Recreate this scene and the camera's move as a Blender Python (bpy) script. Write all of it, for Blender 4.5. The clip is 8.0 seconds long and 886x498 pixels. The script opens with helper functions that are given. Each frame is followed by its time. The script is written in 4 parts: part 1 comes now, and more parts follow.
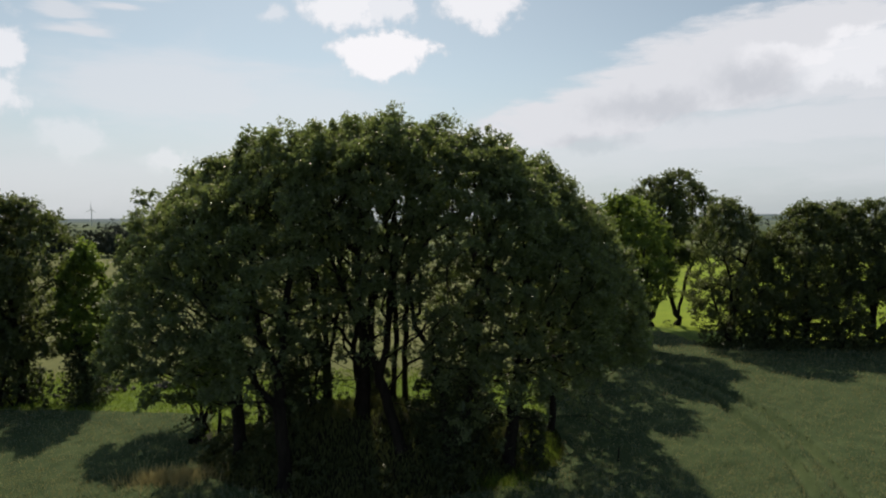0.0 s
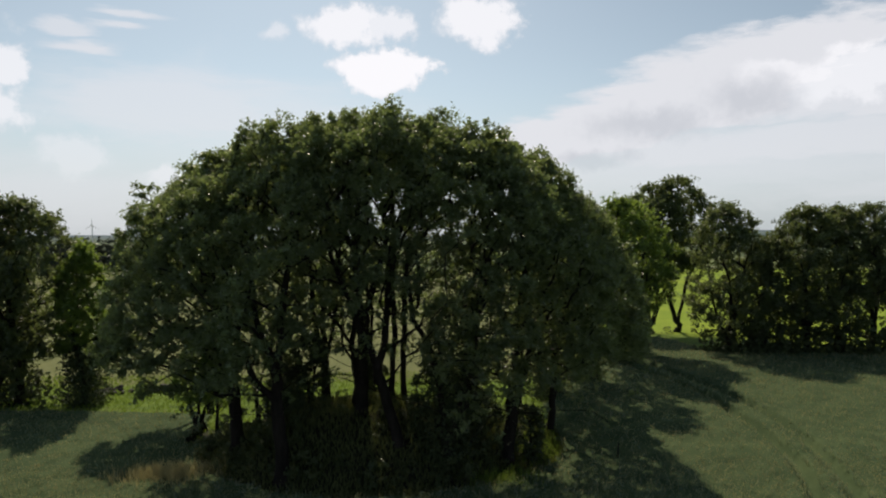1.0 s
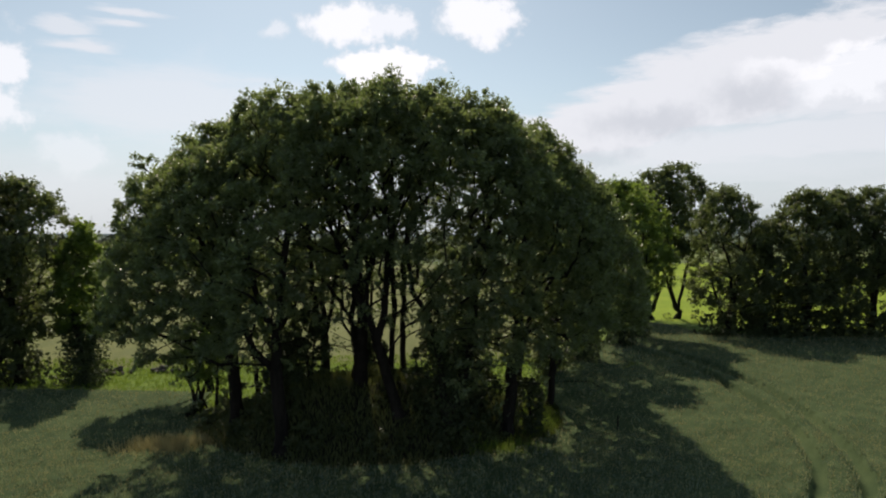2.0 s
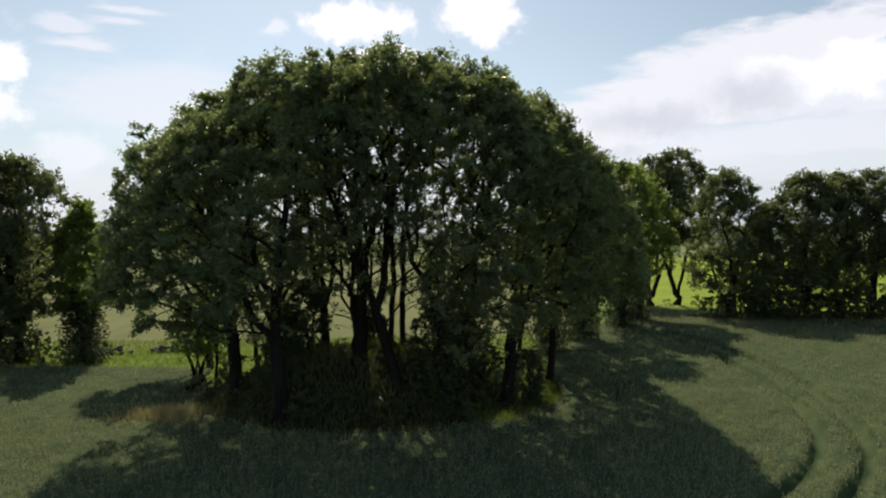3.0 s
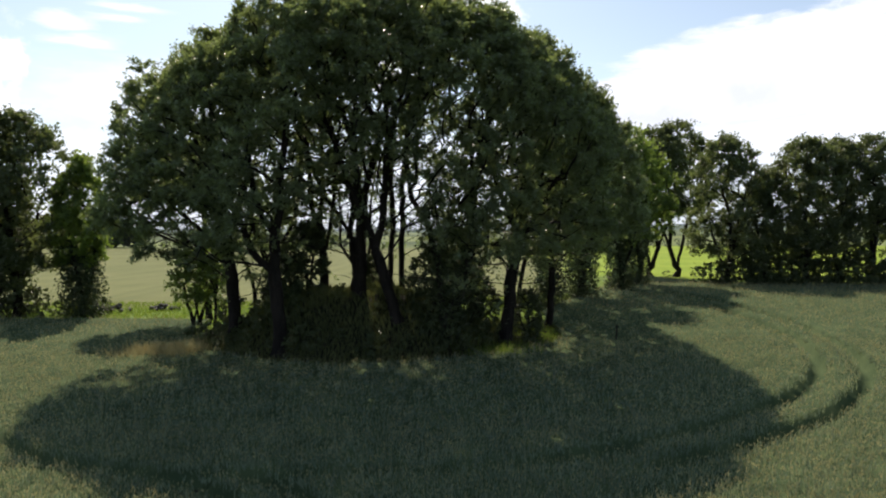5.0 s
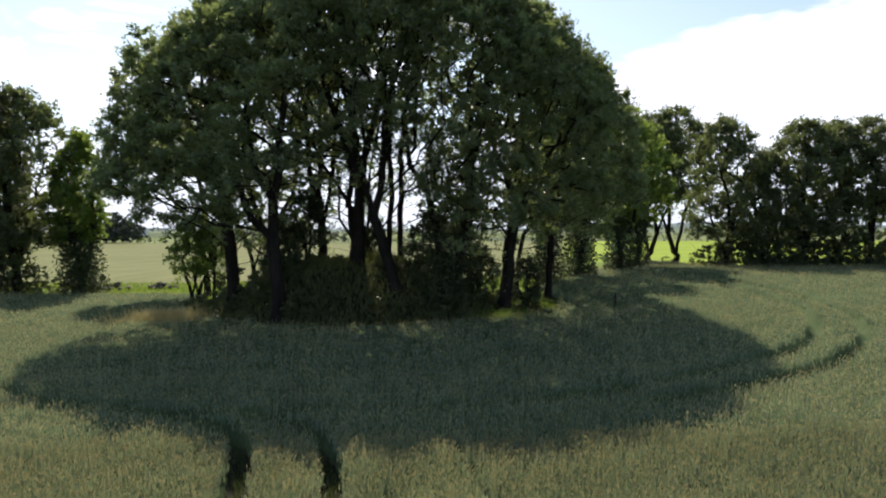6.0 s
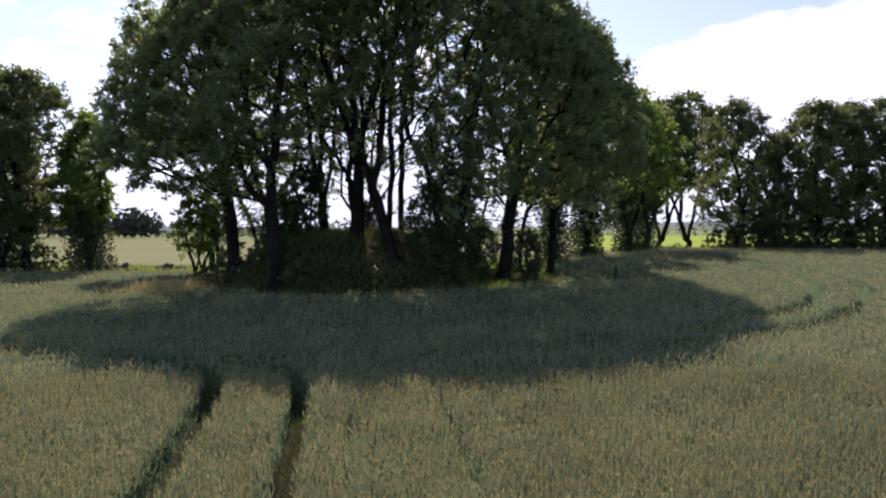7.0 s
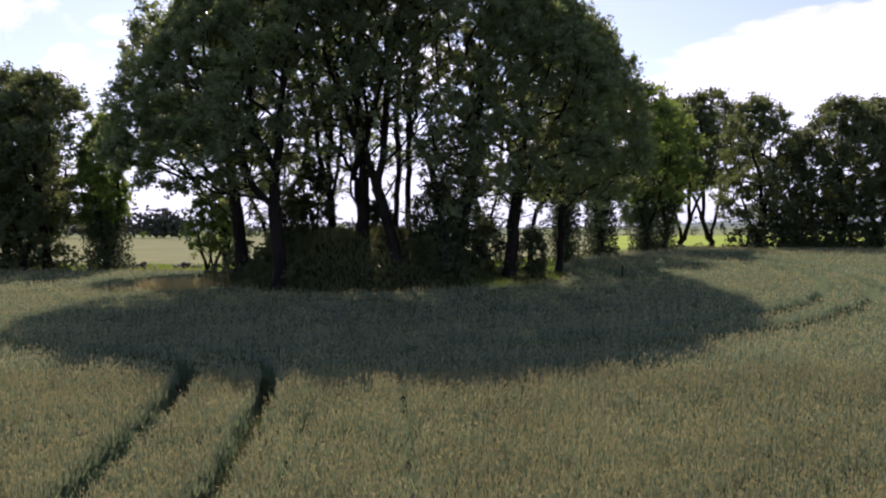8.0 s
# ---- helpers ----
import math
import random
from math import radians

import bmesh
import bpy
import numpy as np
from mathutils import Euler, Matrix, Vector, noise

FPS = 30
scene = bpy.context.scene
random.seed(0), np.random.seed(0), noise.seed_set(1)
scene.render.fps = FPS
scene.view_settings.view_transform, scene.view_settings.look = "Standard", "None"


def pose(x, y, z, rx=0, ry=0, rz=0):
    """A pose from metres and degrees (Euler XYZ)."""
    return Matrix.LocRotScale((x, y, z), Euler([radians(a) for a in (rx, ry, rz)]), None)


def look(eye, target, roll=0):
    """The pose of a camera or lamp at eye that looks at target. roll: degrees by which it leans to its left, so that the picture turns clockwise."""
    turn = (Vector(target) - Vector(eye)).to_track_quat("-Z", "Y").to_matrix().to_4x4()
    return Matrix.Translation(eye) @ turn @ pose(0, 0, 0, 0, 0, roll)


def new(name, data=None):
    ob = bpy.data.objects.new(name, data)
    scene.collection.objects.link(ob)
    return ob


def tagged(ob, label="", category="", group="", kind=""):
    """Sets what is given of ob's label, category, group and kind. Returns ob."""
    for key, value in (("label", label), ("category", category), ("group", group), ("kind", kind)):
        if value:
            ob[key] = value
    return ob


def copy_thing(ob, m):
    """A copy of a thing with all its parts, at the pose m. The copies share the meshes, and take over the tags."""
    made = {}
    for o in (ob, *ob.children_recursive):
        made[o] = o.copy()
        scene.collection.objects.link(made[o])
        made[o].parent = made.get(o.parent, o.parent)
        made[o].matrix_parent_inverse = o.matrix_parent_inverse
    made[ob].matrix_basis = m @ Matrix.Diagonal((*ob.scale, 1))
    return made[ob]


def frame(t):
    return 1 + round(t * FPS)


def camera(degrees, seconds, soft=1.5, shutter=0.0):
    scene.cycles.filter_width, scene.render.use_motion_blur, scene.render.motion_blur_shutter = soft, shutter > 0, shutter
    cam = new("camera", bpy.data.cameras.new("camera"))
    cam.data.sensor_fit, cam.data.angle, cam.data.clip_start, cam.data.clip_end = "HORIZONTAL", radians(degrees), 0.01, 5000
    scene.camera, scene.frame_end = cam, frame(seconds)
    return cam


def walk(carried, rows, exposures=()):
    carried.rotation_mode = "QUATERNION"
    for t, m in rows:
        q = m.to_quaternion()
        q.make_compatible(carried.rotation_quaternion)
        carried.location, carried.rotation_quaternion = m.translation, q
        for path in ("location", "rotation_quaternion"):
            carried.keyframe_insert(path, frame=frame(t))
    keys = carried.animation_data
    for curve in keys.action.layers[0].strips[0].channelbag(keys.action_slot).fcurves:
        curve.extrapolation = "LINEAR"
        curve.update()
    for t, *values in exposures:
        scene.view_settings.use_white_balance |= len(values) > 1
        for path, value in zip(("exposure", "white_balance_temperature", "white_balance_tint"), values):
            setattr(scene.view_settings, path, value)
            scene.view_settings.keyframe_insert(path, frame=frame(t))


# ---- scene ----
cam = camera(62.7, 8.0, soft=2.15)
METRES, EYE, TILT, LEAN, TURN = 16.0, 18.6, -2.5, 0.0, 0.0
ROWS = [
    (0.0, 0.0, 0.0, 0.0, 0.0, 0.0, -0.0),
    (0.5, 0.0047, 0.0006, -0.0424, 0.03, 1.07, 0.0),
    (1.0, 0.0089, 0.0018, -0.0963, 0.03, 1.29, 0.03),
    (1.5, 0.0107, 0.0052, -0.1536, 0.04, 1.24, 0.05),
    (3.0, 0.0141, 0.0121, -0.3305, 0.05, 1.02, 0.06),
    (3.5, 0.0134, 0.0147, -0.3953, 0.05, 0.96, 0.04),
    (4.0, 0.0134, 0.0164, -0.4559, 0.04, 0.91, 0.02),
    (4.5, 0.0141, 0.0188, -0.5192, 0.04, 0.87, 0.01),
    (6.0, 0.0175, 0.0206, -0.7298, -0.06, 0.85, 0.01),
    (6.5, 0.0191, 0.023, -0.7894, -0.06, 0.83, -0.01),
    (7.0, 0.1005, 0.0343, -0.8451, 1.36, 0.75, -0.03),
    (7.5, 0.1472, 0.0389, -0.8493, 2.36, 0.75, -0.04),
    (8.0, 0.2097, 0.0475, -0.8525, 3.71, 0.77, -0.05),
]
EXPOSURES = [(0.0, -0.32, 6350, 13), (3.0, -0.03, 6280, 15), (4.5, 0.2, 6150, 17), (6.0, 0.6, 5950, 19), (6.6, 0.6, 5900, 22), (7.0, 0.54, 5800, 34), (8.0, 0.48, 5800, 38)]
walk(cam, [(t, pose(0, 0, EYE, TILT, LEAN, TURN) @ pose(METRES * x, METRES * y, METRES * z, 90 + pitch, roll, yaw)) for t, x, y, z, yaw, pitch, roll in ROWS], EXPOSURES)

# ------------------------------------------------------------------ light
SUN_SIDE, SUN_HEIGHT = radians(-11.0), radians(43.2)  # from straight ahead to the right; above the horizon
sun_way = Vector((math.sin(SUN_SIDE) * math.cos(SUN_HEIGHT), math.cos(SUN_SIDE) * math.cos(SUN_HEIGHT), math.sin(SUN_HEIGHT)))
sun_lamp = bpy.data.lights.new("sun", "SUN")
sun_lamp.energy, sun_lamp.angle, sun_lamp.color = 4.6, radians(0.6), (1.0, 0.86, 0.64)
sun = new("sun", sun_lamp)
sun.matrix_basis = look((0, 0, 60), Vector((0, 0, 60)) - sun_way)

world = bpy.data.worlds.new("sky")
scene.world = world
world.use_nodes = True
wt = world.node_tree
wt.nodes.clear()


def node(tree, kind, **settings):
    made = tree.nodes.new(kind)
    for key, value in settings.items():
        setattr(made, key, value)
    return made


def feed(tree, socket, value):
    if isinstance(value, bpy.types.NodeSocket):
        tree.links.new(value, socket)
    else:
        socket.default_value = value


def calc(tree, op, a, b=0.0, clamp=False):
    n = node(tree, "ShaderNodeMath", operation=op, use_clamp=clamp)
    feed(tree, n.inputs[0], a)
    feed(tree, n.inputs[1], b)
    return n.outputs[0]


def vec(tree, op, a, b=(0, 0, 0)):
    n = node(tree, "ShaderNodeVectorMath", operation=op)
    feed(tree, n.inputs[0], a)
    feed(tree, n.inputs[1], b)
    return n.outputs["Value"] if op in ("DOT_PRODUCT", "LENGTH") else n.outputs[0]


def smooth_range(tree, value, lo, hi, a=0.0, b=1.0):
    n = node(tree, "ShaderNodeMapRange", interpolation_type="SMOOTHSTEP")
    for s, v in zip(n.inputs, (value, lo, hi, a, b)):
        feed(tree, s, v)
    return n.outputs[0]


def fuzz(tree, where, scale, detail=4.0, rough=0.55):
    n = node(tree, "ShaderNodeTexNoise")
    feed(tree, n.inputs["Vector"], where)
    n.inputs["Scale"].default_value, n.inputs["Detail"].default_value, n.inputs["Roughness"].default_value = scale, detail, rough
    return n


def blend(tree, fac, a, b, mode="MIX"):
    n = node(tree, "ShaderNodeMix", data_type="RGBA", blend_type=mode)
    feed(tree, n.inputs[0], fac)
    for s, v in ((n.inputs[6], a), (n.inputs[7], b)):
        feed(tree, s, (*v, 1.0) if isinstance(v, tuple) and len(v) == 3 else v)
    return n.outputs[2]


sky = node(wt, "ShaderNodeTexSky", sky_type="NISHITA", sun_disc=False, sun_elevation=SUN_HEIGHT, sun_rotation=SUN_SIDE,
           air_density=1.0, dust_density=0.7, ozone_density=1.0)
heading = node(wt, "ShaderNodeTexCoord").outputs["Generated"]
warp_big = vec(wt, "MULTIPLY", vec(wt, "SUBTRACT", fuzz(wt, heading, 5.0, 5.0).outputs["Color"], (0.5, 0.5, 0.5)), (0.10, 0.10, 0.05))
warp_small = vec(wt, "MULTIPLY", vec(wt, "SUBTRACT", fuzz(wt, heading, 22.0, 6.0, 0.62).outputs["Color"], (0.5, 0.5, 0.5)), (0.055, 0.055, 0.045))
puffed = vec(wt, "ADD", heading, vec(wt, "ADD", warp_big, warp_small))
streak = vec(wt, "ADD", heading, vec(wt, "MULTIPLY", vec(wt, "SUBTRACT", fuzz(wt, vec(wt, "MULTIPLY", heading, (1.0, 1.0, 5.0)), 5.0, 6.0).outputs["Color"], (0.5, 0.5, 0.5)), (0.16, 0.16, 0.05)))


def rough_edge(where, scale, amount):
    return calc(wt, "MULTIPLY", calc(wt, "SUBTRACT", fuzz(wt, where, scale, 7.0, 0.6).outputs["Fac"], 0.5), amount)


ragged = {puffed: calc(wt, "ADD", rough_edge(heading, 30.0, 1.7), rough_edge(heading, 11.0, 1.5)),
          streak: rough_edge(vec(wt, "MULTIPLY", streak, (1.0, 1.0, 4.0)), 8.0, 1.5)}


def cloud(side, rise, wide, high, edge, dense, where, tilt=0.0):
    """The cover of one cloud: its middle and half sizes as slopes from straight ahead, the softness of its edge."""
    mid = Vector((side, 1.0, rise)).normalized()
    across = Vector((mid.y, -mid.x, 0)).normalized()
    above = mid.cross(across) * (1 if mid.cross(across).z > 0 else -1)
    c, s = math.cos(tilt), math.sin(tilt)
    h, w = c * across + s * above, c * above - s * across
    a = vec(wt, "DOT_PRODUCT", where, tuple(h / wide))
    b = vec(wt, "DOT_PRODUCT", where, tuple(w / high))
    r = calc(wt, "SQRT", calc(wt, "ADD", calc(wt, "MULTIPLY", a, a), calc(wt, "MULTIPLY", b, b)))
    r = calc(wt, "ADD", r, ragged[where])
    ahead = calc(wt, "GREATER_THAN", vec(wt, "DOT_PRODUCT", where, tuple(mid)), 0.3)
    return calc(wt, "MULTIPLY", calc(wt, "MULTIPLY", smooth_range(wt, r, 1.0 + edge, 1.0 - edge), dense), ahead)


CUMULUS = [(-0.08, 0.222, 0.062, 0.028, 0.22, 1.0), (-0.127, 0.286, 0.048, 0.026, 0.3, 0.9), (-0.075, 0.283, 0.028, 0.018, 0.35, 0.8), (0.043, 0.298, 0.052, 0.032, 0.3, 0.9),
           (-0.605, 0.228, 0.024, 0.020, 0.4, 0.8), (-0.61, 0.178, 0.026, 0.022, 0.45, 0.75), (-0.508, 0.115, 0.040, 0.022, 0.55, 0.5), (-0.36, 0.08, 0.03, 0.014, 0.5, 0.6),
           (-0.226, 0.276, 0.016, 0.011, 0.5, 0.55), (0.60, 0.232, 0.10, 0.030, 0.3, 0.85), (0.44, 0.222, 0.045, 0.016, 0.4, 0.7),
           (-0.9, 0.35, 0.12, 0.05, 0.4, 0.9), (0.95, 0.3, 0.15, 0.06, 0.4, 0.9), (0.3, 0.62, 0.14, 0.07, 0.4, 0.9)]
VEIL = [(-0.375, 0.173, 0.15, 0.045, 0.5, 0.6, 0.05), (-0.22, 0.15, 0.16, 0.04, 0.7, 0.45, 0.0), (-0.490, 0.258, 0.040, 0.007, 0.7, 0.75, 0.03), (-0.512, 0.287, 0.026, 0.005, 0.7, 0.65, 0.0),
        (-0.43, 0.284, 0.032, 0.005, 0.6, 0.7, 0.0), (-0.42, 0.303, 0.036, 0.005, 0.6, 0.7, 0.0), (0.33, 0.186, 0.29, 0.052, 0.22, 0.95, 0.30), (0.52, 0.20, 0.24, 0.040, 0.4, 0.85, 0.05),
        (0.42, 0.125, 0.42, 0.030, 0.5, 0.75, 0.03), (0.2, 0.09, 0.75, 0.045, 0.8, 0.55, 0.02), (-0.7, 0.06, 0.5, 0.04, 0.9, 0.5, 0.0)]
cover = 0.0
for row in CUMULUS:
    cover = calc(wt, "MAXIMUM", cover, cloud(*row, puffed))
puffs = cover
for *row, slope in VEIL:
    cover = calc(wt, "MAXIMUM", cover, cloud(*row, streak, slope))
# scattered fair-weather cloud over the rest of the sky
scattered = smooth_range(wt, fuzz(wt, heading, 2.6, 6.0).outputs["Fac"], 0.62, 0.76, 0.0, 0.4)
cover = calc(wt, "MAXIMUM", cover, scattered)
under = 0.0
for side, rise, wide, high in ((0.275, 0.149, 0.065, 0.018), (0.414, 0.193, 0.050, 0.024), (0.2, 0.105, 0.04, 0.010)):
    under = calc(wt, "MAXIMUM", under, cloud(side, rise, wide, high, 0.75, 0.6, puffed))
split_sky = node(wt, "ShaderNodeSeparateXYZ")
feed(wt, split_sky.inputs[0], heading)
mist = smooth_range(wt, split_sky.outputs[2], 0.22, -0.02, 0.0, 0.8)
grey = node(wt, "ShaderNodeRGBToBW")
feed(wt, grey.inputs[0], sky.outputs[0])
pale = blend(wt, 1.0, blend(wt, 0.50, sky.outputs[0], grey.outputs[0]), (1.06, 1.17, 1.14), "MULTIPLY")  # thin high cloud everywhere
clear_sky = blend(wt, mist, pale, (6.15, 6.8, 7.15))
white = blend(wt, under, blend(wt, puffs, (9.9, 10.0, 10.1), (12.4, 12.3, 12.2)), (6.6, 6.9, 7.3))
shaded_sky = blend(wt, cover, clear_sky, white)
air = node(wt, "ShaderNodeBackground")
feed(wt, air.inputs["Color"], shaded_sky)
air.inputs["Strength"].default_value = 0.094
wt.links.new(air.outputs[0], node(wt, "ShaderNodeOutputWorld").inputs[0])


# ------------------------------------------------------------------ materials
def material(name):
    m = bpy.data.materials.new(name)
    m.use_nodes = True
    m.node_tree.nodes.clear()
    return m, m.node_tree


def finish(m, tree, shader):
    tree.links.new(shader, node(tree, "ShaderNodeOutputMaterial").inputs[0])
    return m


def leafy(name, dark, light, glow, through_share=0.4, rough=0.5, shine=0.5):
    """Leaves and blades: a matt and a see-through share, each leaf with its own tint."""
    m, t = material(name)
    luck = node(t, "ShaderNodeNewGeometry").outputs["Random Per Island"]
    spot = node(t, "ShaderNodeNewGeometry").outputs["Position"]
    patch = fuzz(t, spot, 0.45, 3.0).outputs["Fac"]
    share = calc(t, "ADD", calc(t, "MULTIPLY", luck, 0.6), calc(t, "MULTIPLY", smooth_range(t, patch, 0.35, 0.65), 0.4))
    tint = blend(t, share, dark, light)
    gloss = node(t, "ShaderNodeBsdfPrincipled")
    feed(t, gloss.inputs["Base Color"], tint)
    gloss.inputs["Roughness"].default_value = rough
    gloss.inputs["Specular IOR Level"].default_value = shine
    clear = node(t, "ShaderNodeBsdfTranslucent")
    feed(t, clear.inputs["Color"], blend(t, share, tuple(0.7 * g for g in glow), glow))
    mix = node(t, "ShaderNodeMixShader")
    mix.inputs[0].default_value = through_share
    t.links.new(gloss.outputs[0], mix.inputs[1])
    t.links.new(clear.outputs[0], mix.inputs[2])
    return finish(m, t, mix.outputs[0])


def matt(name, dark, light, scale, rough=0.9, relief=0.3, stretch=(1, 1, 1), fine=12.0, shine=0.25):
    m, t = material(name)
    spot = vec(t, "MULTIPLY", node(t, "ShaderNodeNewGeometry").outputs["Position"], stretch)
    big, small = fuzz(t, spot, scale, 5.0), fuzz(t, spot, scale * fine, 4.0)
    share = calc(t, "ADD", calc(t, "MULTIPLY", big.outputs["Fac"], 0.6), calc(t, "MULTIPLY", small.outputs["Fac"], 0.4))
    b = node(t, "ShaderNodeBsdfPrincipled")
    feed(t, b.inputs["Base Color"], blend(t, smooth_range(t, share, 0.35, 0.65), dark, light))
    b.inputs["Roughness"].default_value = rough
    b.inputs["Specular IOR Level"].default_value = shine
    bump = node(t, "ShaderNodeBump")
    bump.inputs["Strength"].default_value, bump.inputs["Distance"].default_value = relief, 0.05
    feed(t, bump.inputs["Height"], share)
    t.links.new(bump.outputs[0], b.inputs["Normal"])
    return finish(m, t, b.outputs[0])


OAK_LEAF = leafy("oak_leaf", (0.056, 0.074, 0.047), (0.176, 0.220, 0.122), (0.32, 0.41, 0.11), 0.46, 0.38, 0.5)
ROW_LEAF = leafy("row_leaf", (0.058, 0.080, 0.044), (0.118, 0.145, 0.074), (0.22, 0.28, 0.07), 0.44)
PALE_LEAF = leafy("pale_leaf", (0.065, 0.105, 0.028), (0.12, 0.17, 0.045), (0.33, 0.46, 0.07), 0.48)
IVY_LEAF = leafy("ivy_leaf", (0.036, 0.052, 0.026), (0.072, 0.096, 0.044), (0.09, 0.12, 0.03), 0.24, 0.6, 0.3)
SHRUB_LEAF = leafy("shrub_leaf", (0.052, 0.074, 0.032), (0.105, 0.135, 0.052), (0.12, 0.15, 0.04), 0.3)
WHEAT_EAR = leafy("wheat_ear", (0.232, 0.229, 0.126), (0.382, 0.372, 0.198), (0.47, 0.42, 0.19), 0.37, 0.7, 0.2)
WHEAT_BLADE = leafy("wheat_blade", (0.118, 0.165, 0.150), (0.224, 0.281, 0.230), (0.264, 0.320, 0.130), 0.41, 0.65, 0.2)
GRASS_BLADE = leafy("grass_blade", (0.07, 0.12, 0.02), (0.16, 0.23, 0.04), (0.28, 0.40, 0.05), 0.4, 0.6, 0.25)
# olive grass, duller than grass_blade so that its colour carries the mound's shade
SHADED_MOUND_BLADE = leafy("shaded_mound_blade", (0.072, 0.090, 0.036), (0.150, 0.165, 0.066), (0.15, 0.17, 0.045), 0.30, 0.7, 0.2)
DRY_BLADE = leafy("dry_blade", (0.32, 0.28, 0.13), (0.48, 0.42, 0.22), (0.40, 0.36, 0.16), 0.35, 0.7, 0.2)
# bark held below its natural tone; the shade of backlit trunks is in it
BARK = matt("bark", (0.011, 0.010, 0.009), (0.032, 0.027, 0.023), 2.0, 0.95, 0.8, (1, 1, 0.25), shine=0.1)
# dark green for the sheet below the ears, shade between the stalks included
CANOPY_SHADE = matt("wheat_canopy_shade", (0.049, 0.076, 0.036), (0.086, 0.118, 0.054), 0.5, 0.95, 0.25, (1, 1, 1), 30.0, 0.03)
# leaf tones greyed: the haze of distance is mixed into this colour
FAR_WOOD = leafy("far_wood", (0.058, 0.074, 0.062), (0.090, 0.110, 0.086), (0.09, 0.11, 0.07), 0.25, 0.8)
STONE = matt("stone", (0.05, 0.048, 0.045), (0.16, 0.15, 0.14), 3.0)
WHITEWASH = matt("whitewash", (0.68, 0.68, 0.66), (0.82, 0.82, 0.80), 0.8, 0.8, 0.1)
# roof painted near white in place of the sky's glint on it
GLINT_ROOF = matt("glint_roof", (0.70, 0.70, 0.70), (0.82, 0.82, 0.82), 1.5, 0.35, 0.05)
DARK_GLASS = matt("dark_glass", (0.02, 0.022, 0.025), (0.03, 0.032, 0.035), 2.0, 0.1, 0.0)


def step_up(t, value, edge, soft):
    return smooth_range(t, value, edge - soft, edge + soft)


def ground_material():
    m, t = material("ground")
    spot = node(t, "ShaderNodeNewGeometry").outputs["Position"]
    split = node(t, "ShaderNodeSeparateXYZ")
    feed(t, split.inputs[0], spot)
    fray = calc(t, "MULTIPLY", calc(t, "SUBTRACT", fuzz(t, spot, 0.25, 4.0).outputs["Fac"], 0.5), 6.0)
    x, y = calc(t, "ADD", split.outputs[0], fray), calc(t, "ADD", split.outputs[1], fray)
    fine, mid, wide = fuzz(t, spot, 9.0, 4.0).outputs["Fac"], fuzz(t, spot, 0.9, 4.0).outputs["Fac"], fuzz(t, spot, 0.06, 4.0).outputs["Fac"]
    rows = fuzz(t, vec(t, "MULTIPLY", spot, (1.0, 0.05, 1.0)), 0.5, 3.0).outputs["Fac"]
    grain = calc(t, "ADD", calc(t, "MULTIPLY", fine, 0.5), calc(t, "MULTIPLY", mid, 0.5))
    # near-black soil: the shade down in the wheel tracks is put into its colour
    shaded_soil = blend(t, grain, (0.012, 0.013, 0.009), (0.034, 0.034, 0.022))
    grass = blend(t, smooth_range(t, grain, 0.3, 0.7), (0.06, 0.105, 0.016), (0.17, 0.25, 0.035))
    ripe = blend(t, smooth_range(t, calc(t, "ADD", calc(t, "MULTIPLY", rows, 0.5), calc(t, "MULTIPLY", wide, 0.5)), 0.35, 0.65), (0.124, 0.146, 0.052), (0.178, 0.193, 0.073))
    ripe = blend(t, calc(t, "MULTIPLY", grain, 0.35), ripe, (0.13, 0.14, 0.05))
    lush = blend(t, smooth_range(t, calc(t, "ADD", calc(t, "MULTIPLY", wide, 0.6), calc(t, "MULTIPLY", grain, 0.4)), 0.35, 0.65), (0.17, 0.26, 0.018), (0.25, 0.33, 0.028))
    far = blend(t, smooth_range(t, fuzz(t, spot, 0.004, 3.0).outputs["Fac"], 0.42, 0.58), (0.16, 0.20, 0.07), (0.06, 0.09, 0.04))
    tone = blend(t, step_up(t, y, 62.0, 3.0), shaded_soil, grass)
    beyond_left = calc(t, "MULTIPLY", step_up(t, y, 79.0, 1.5), calc(t, "SUBTRACT", 1.0, step_up(t, calc(t, "SUBTRACT", x, calc(t, "MULTIPLY", y, 0.17)), 0.0, 2.0)))
    beyond_right = calc(t, "MULTIPLY", step_up(t, calc(t, "ADD", y, calc(t, "MULTIPLY", x, 0.85)), 142.0, 3.0), step_up(t, calc(t, "SUBTRACT", x, calc(t, "MULTIPLY", y, 0.17)), 0.0, 2.0))
    behind = calc(t, "SUBTRACT", 1.0, step_up(t, y, -8.0, 1.0))
    tone = blend(t, behind, tone, ripe)
    tone = blend(t, step_up(t, calc(t, "ABSOLUTE", x), 106.0, 2.0), tone, ripe)
    tone = blend(t, beyond_left, tone, ripe)
    tone = blend(t, beyond_right, tone, lush)
    tone = blend(t, step_up(t, y, 330.0, 6.0), tone, far)
    # aerial haze painted into the ground colour, bluer with distance
    painted_haze = smooth_range(t, y, 600.0, 3000.0, 0.0, 0.75)
    tone = blend(t, painted_haze, tone, (0.10, 0.15, 0.22))
    b = node(t, "ShaderNodeBsdfPrincipled")
    feed(t, b.inputs["Base Color"], tone)
    b.inputs["Roughness"].default_value = 0.95
    b.inputs["Specular IOR Level"].default_value = 0.1
    bump = node(t, "ShaderNodeBump")
    bump.inputs["Strength"].default_value, bump.inputs["Distance"].default_value = 0.5, 0.12
    feed(t, bump.inputs["Height"], grain)
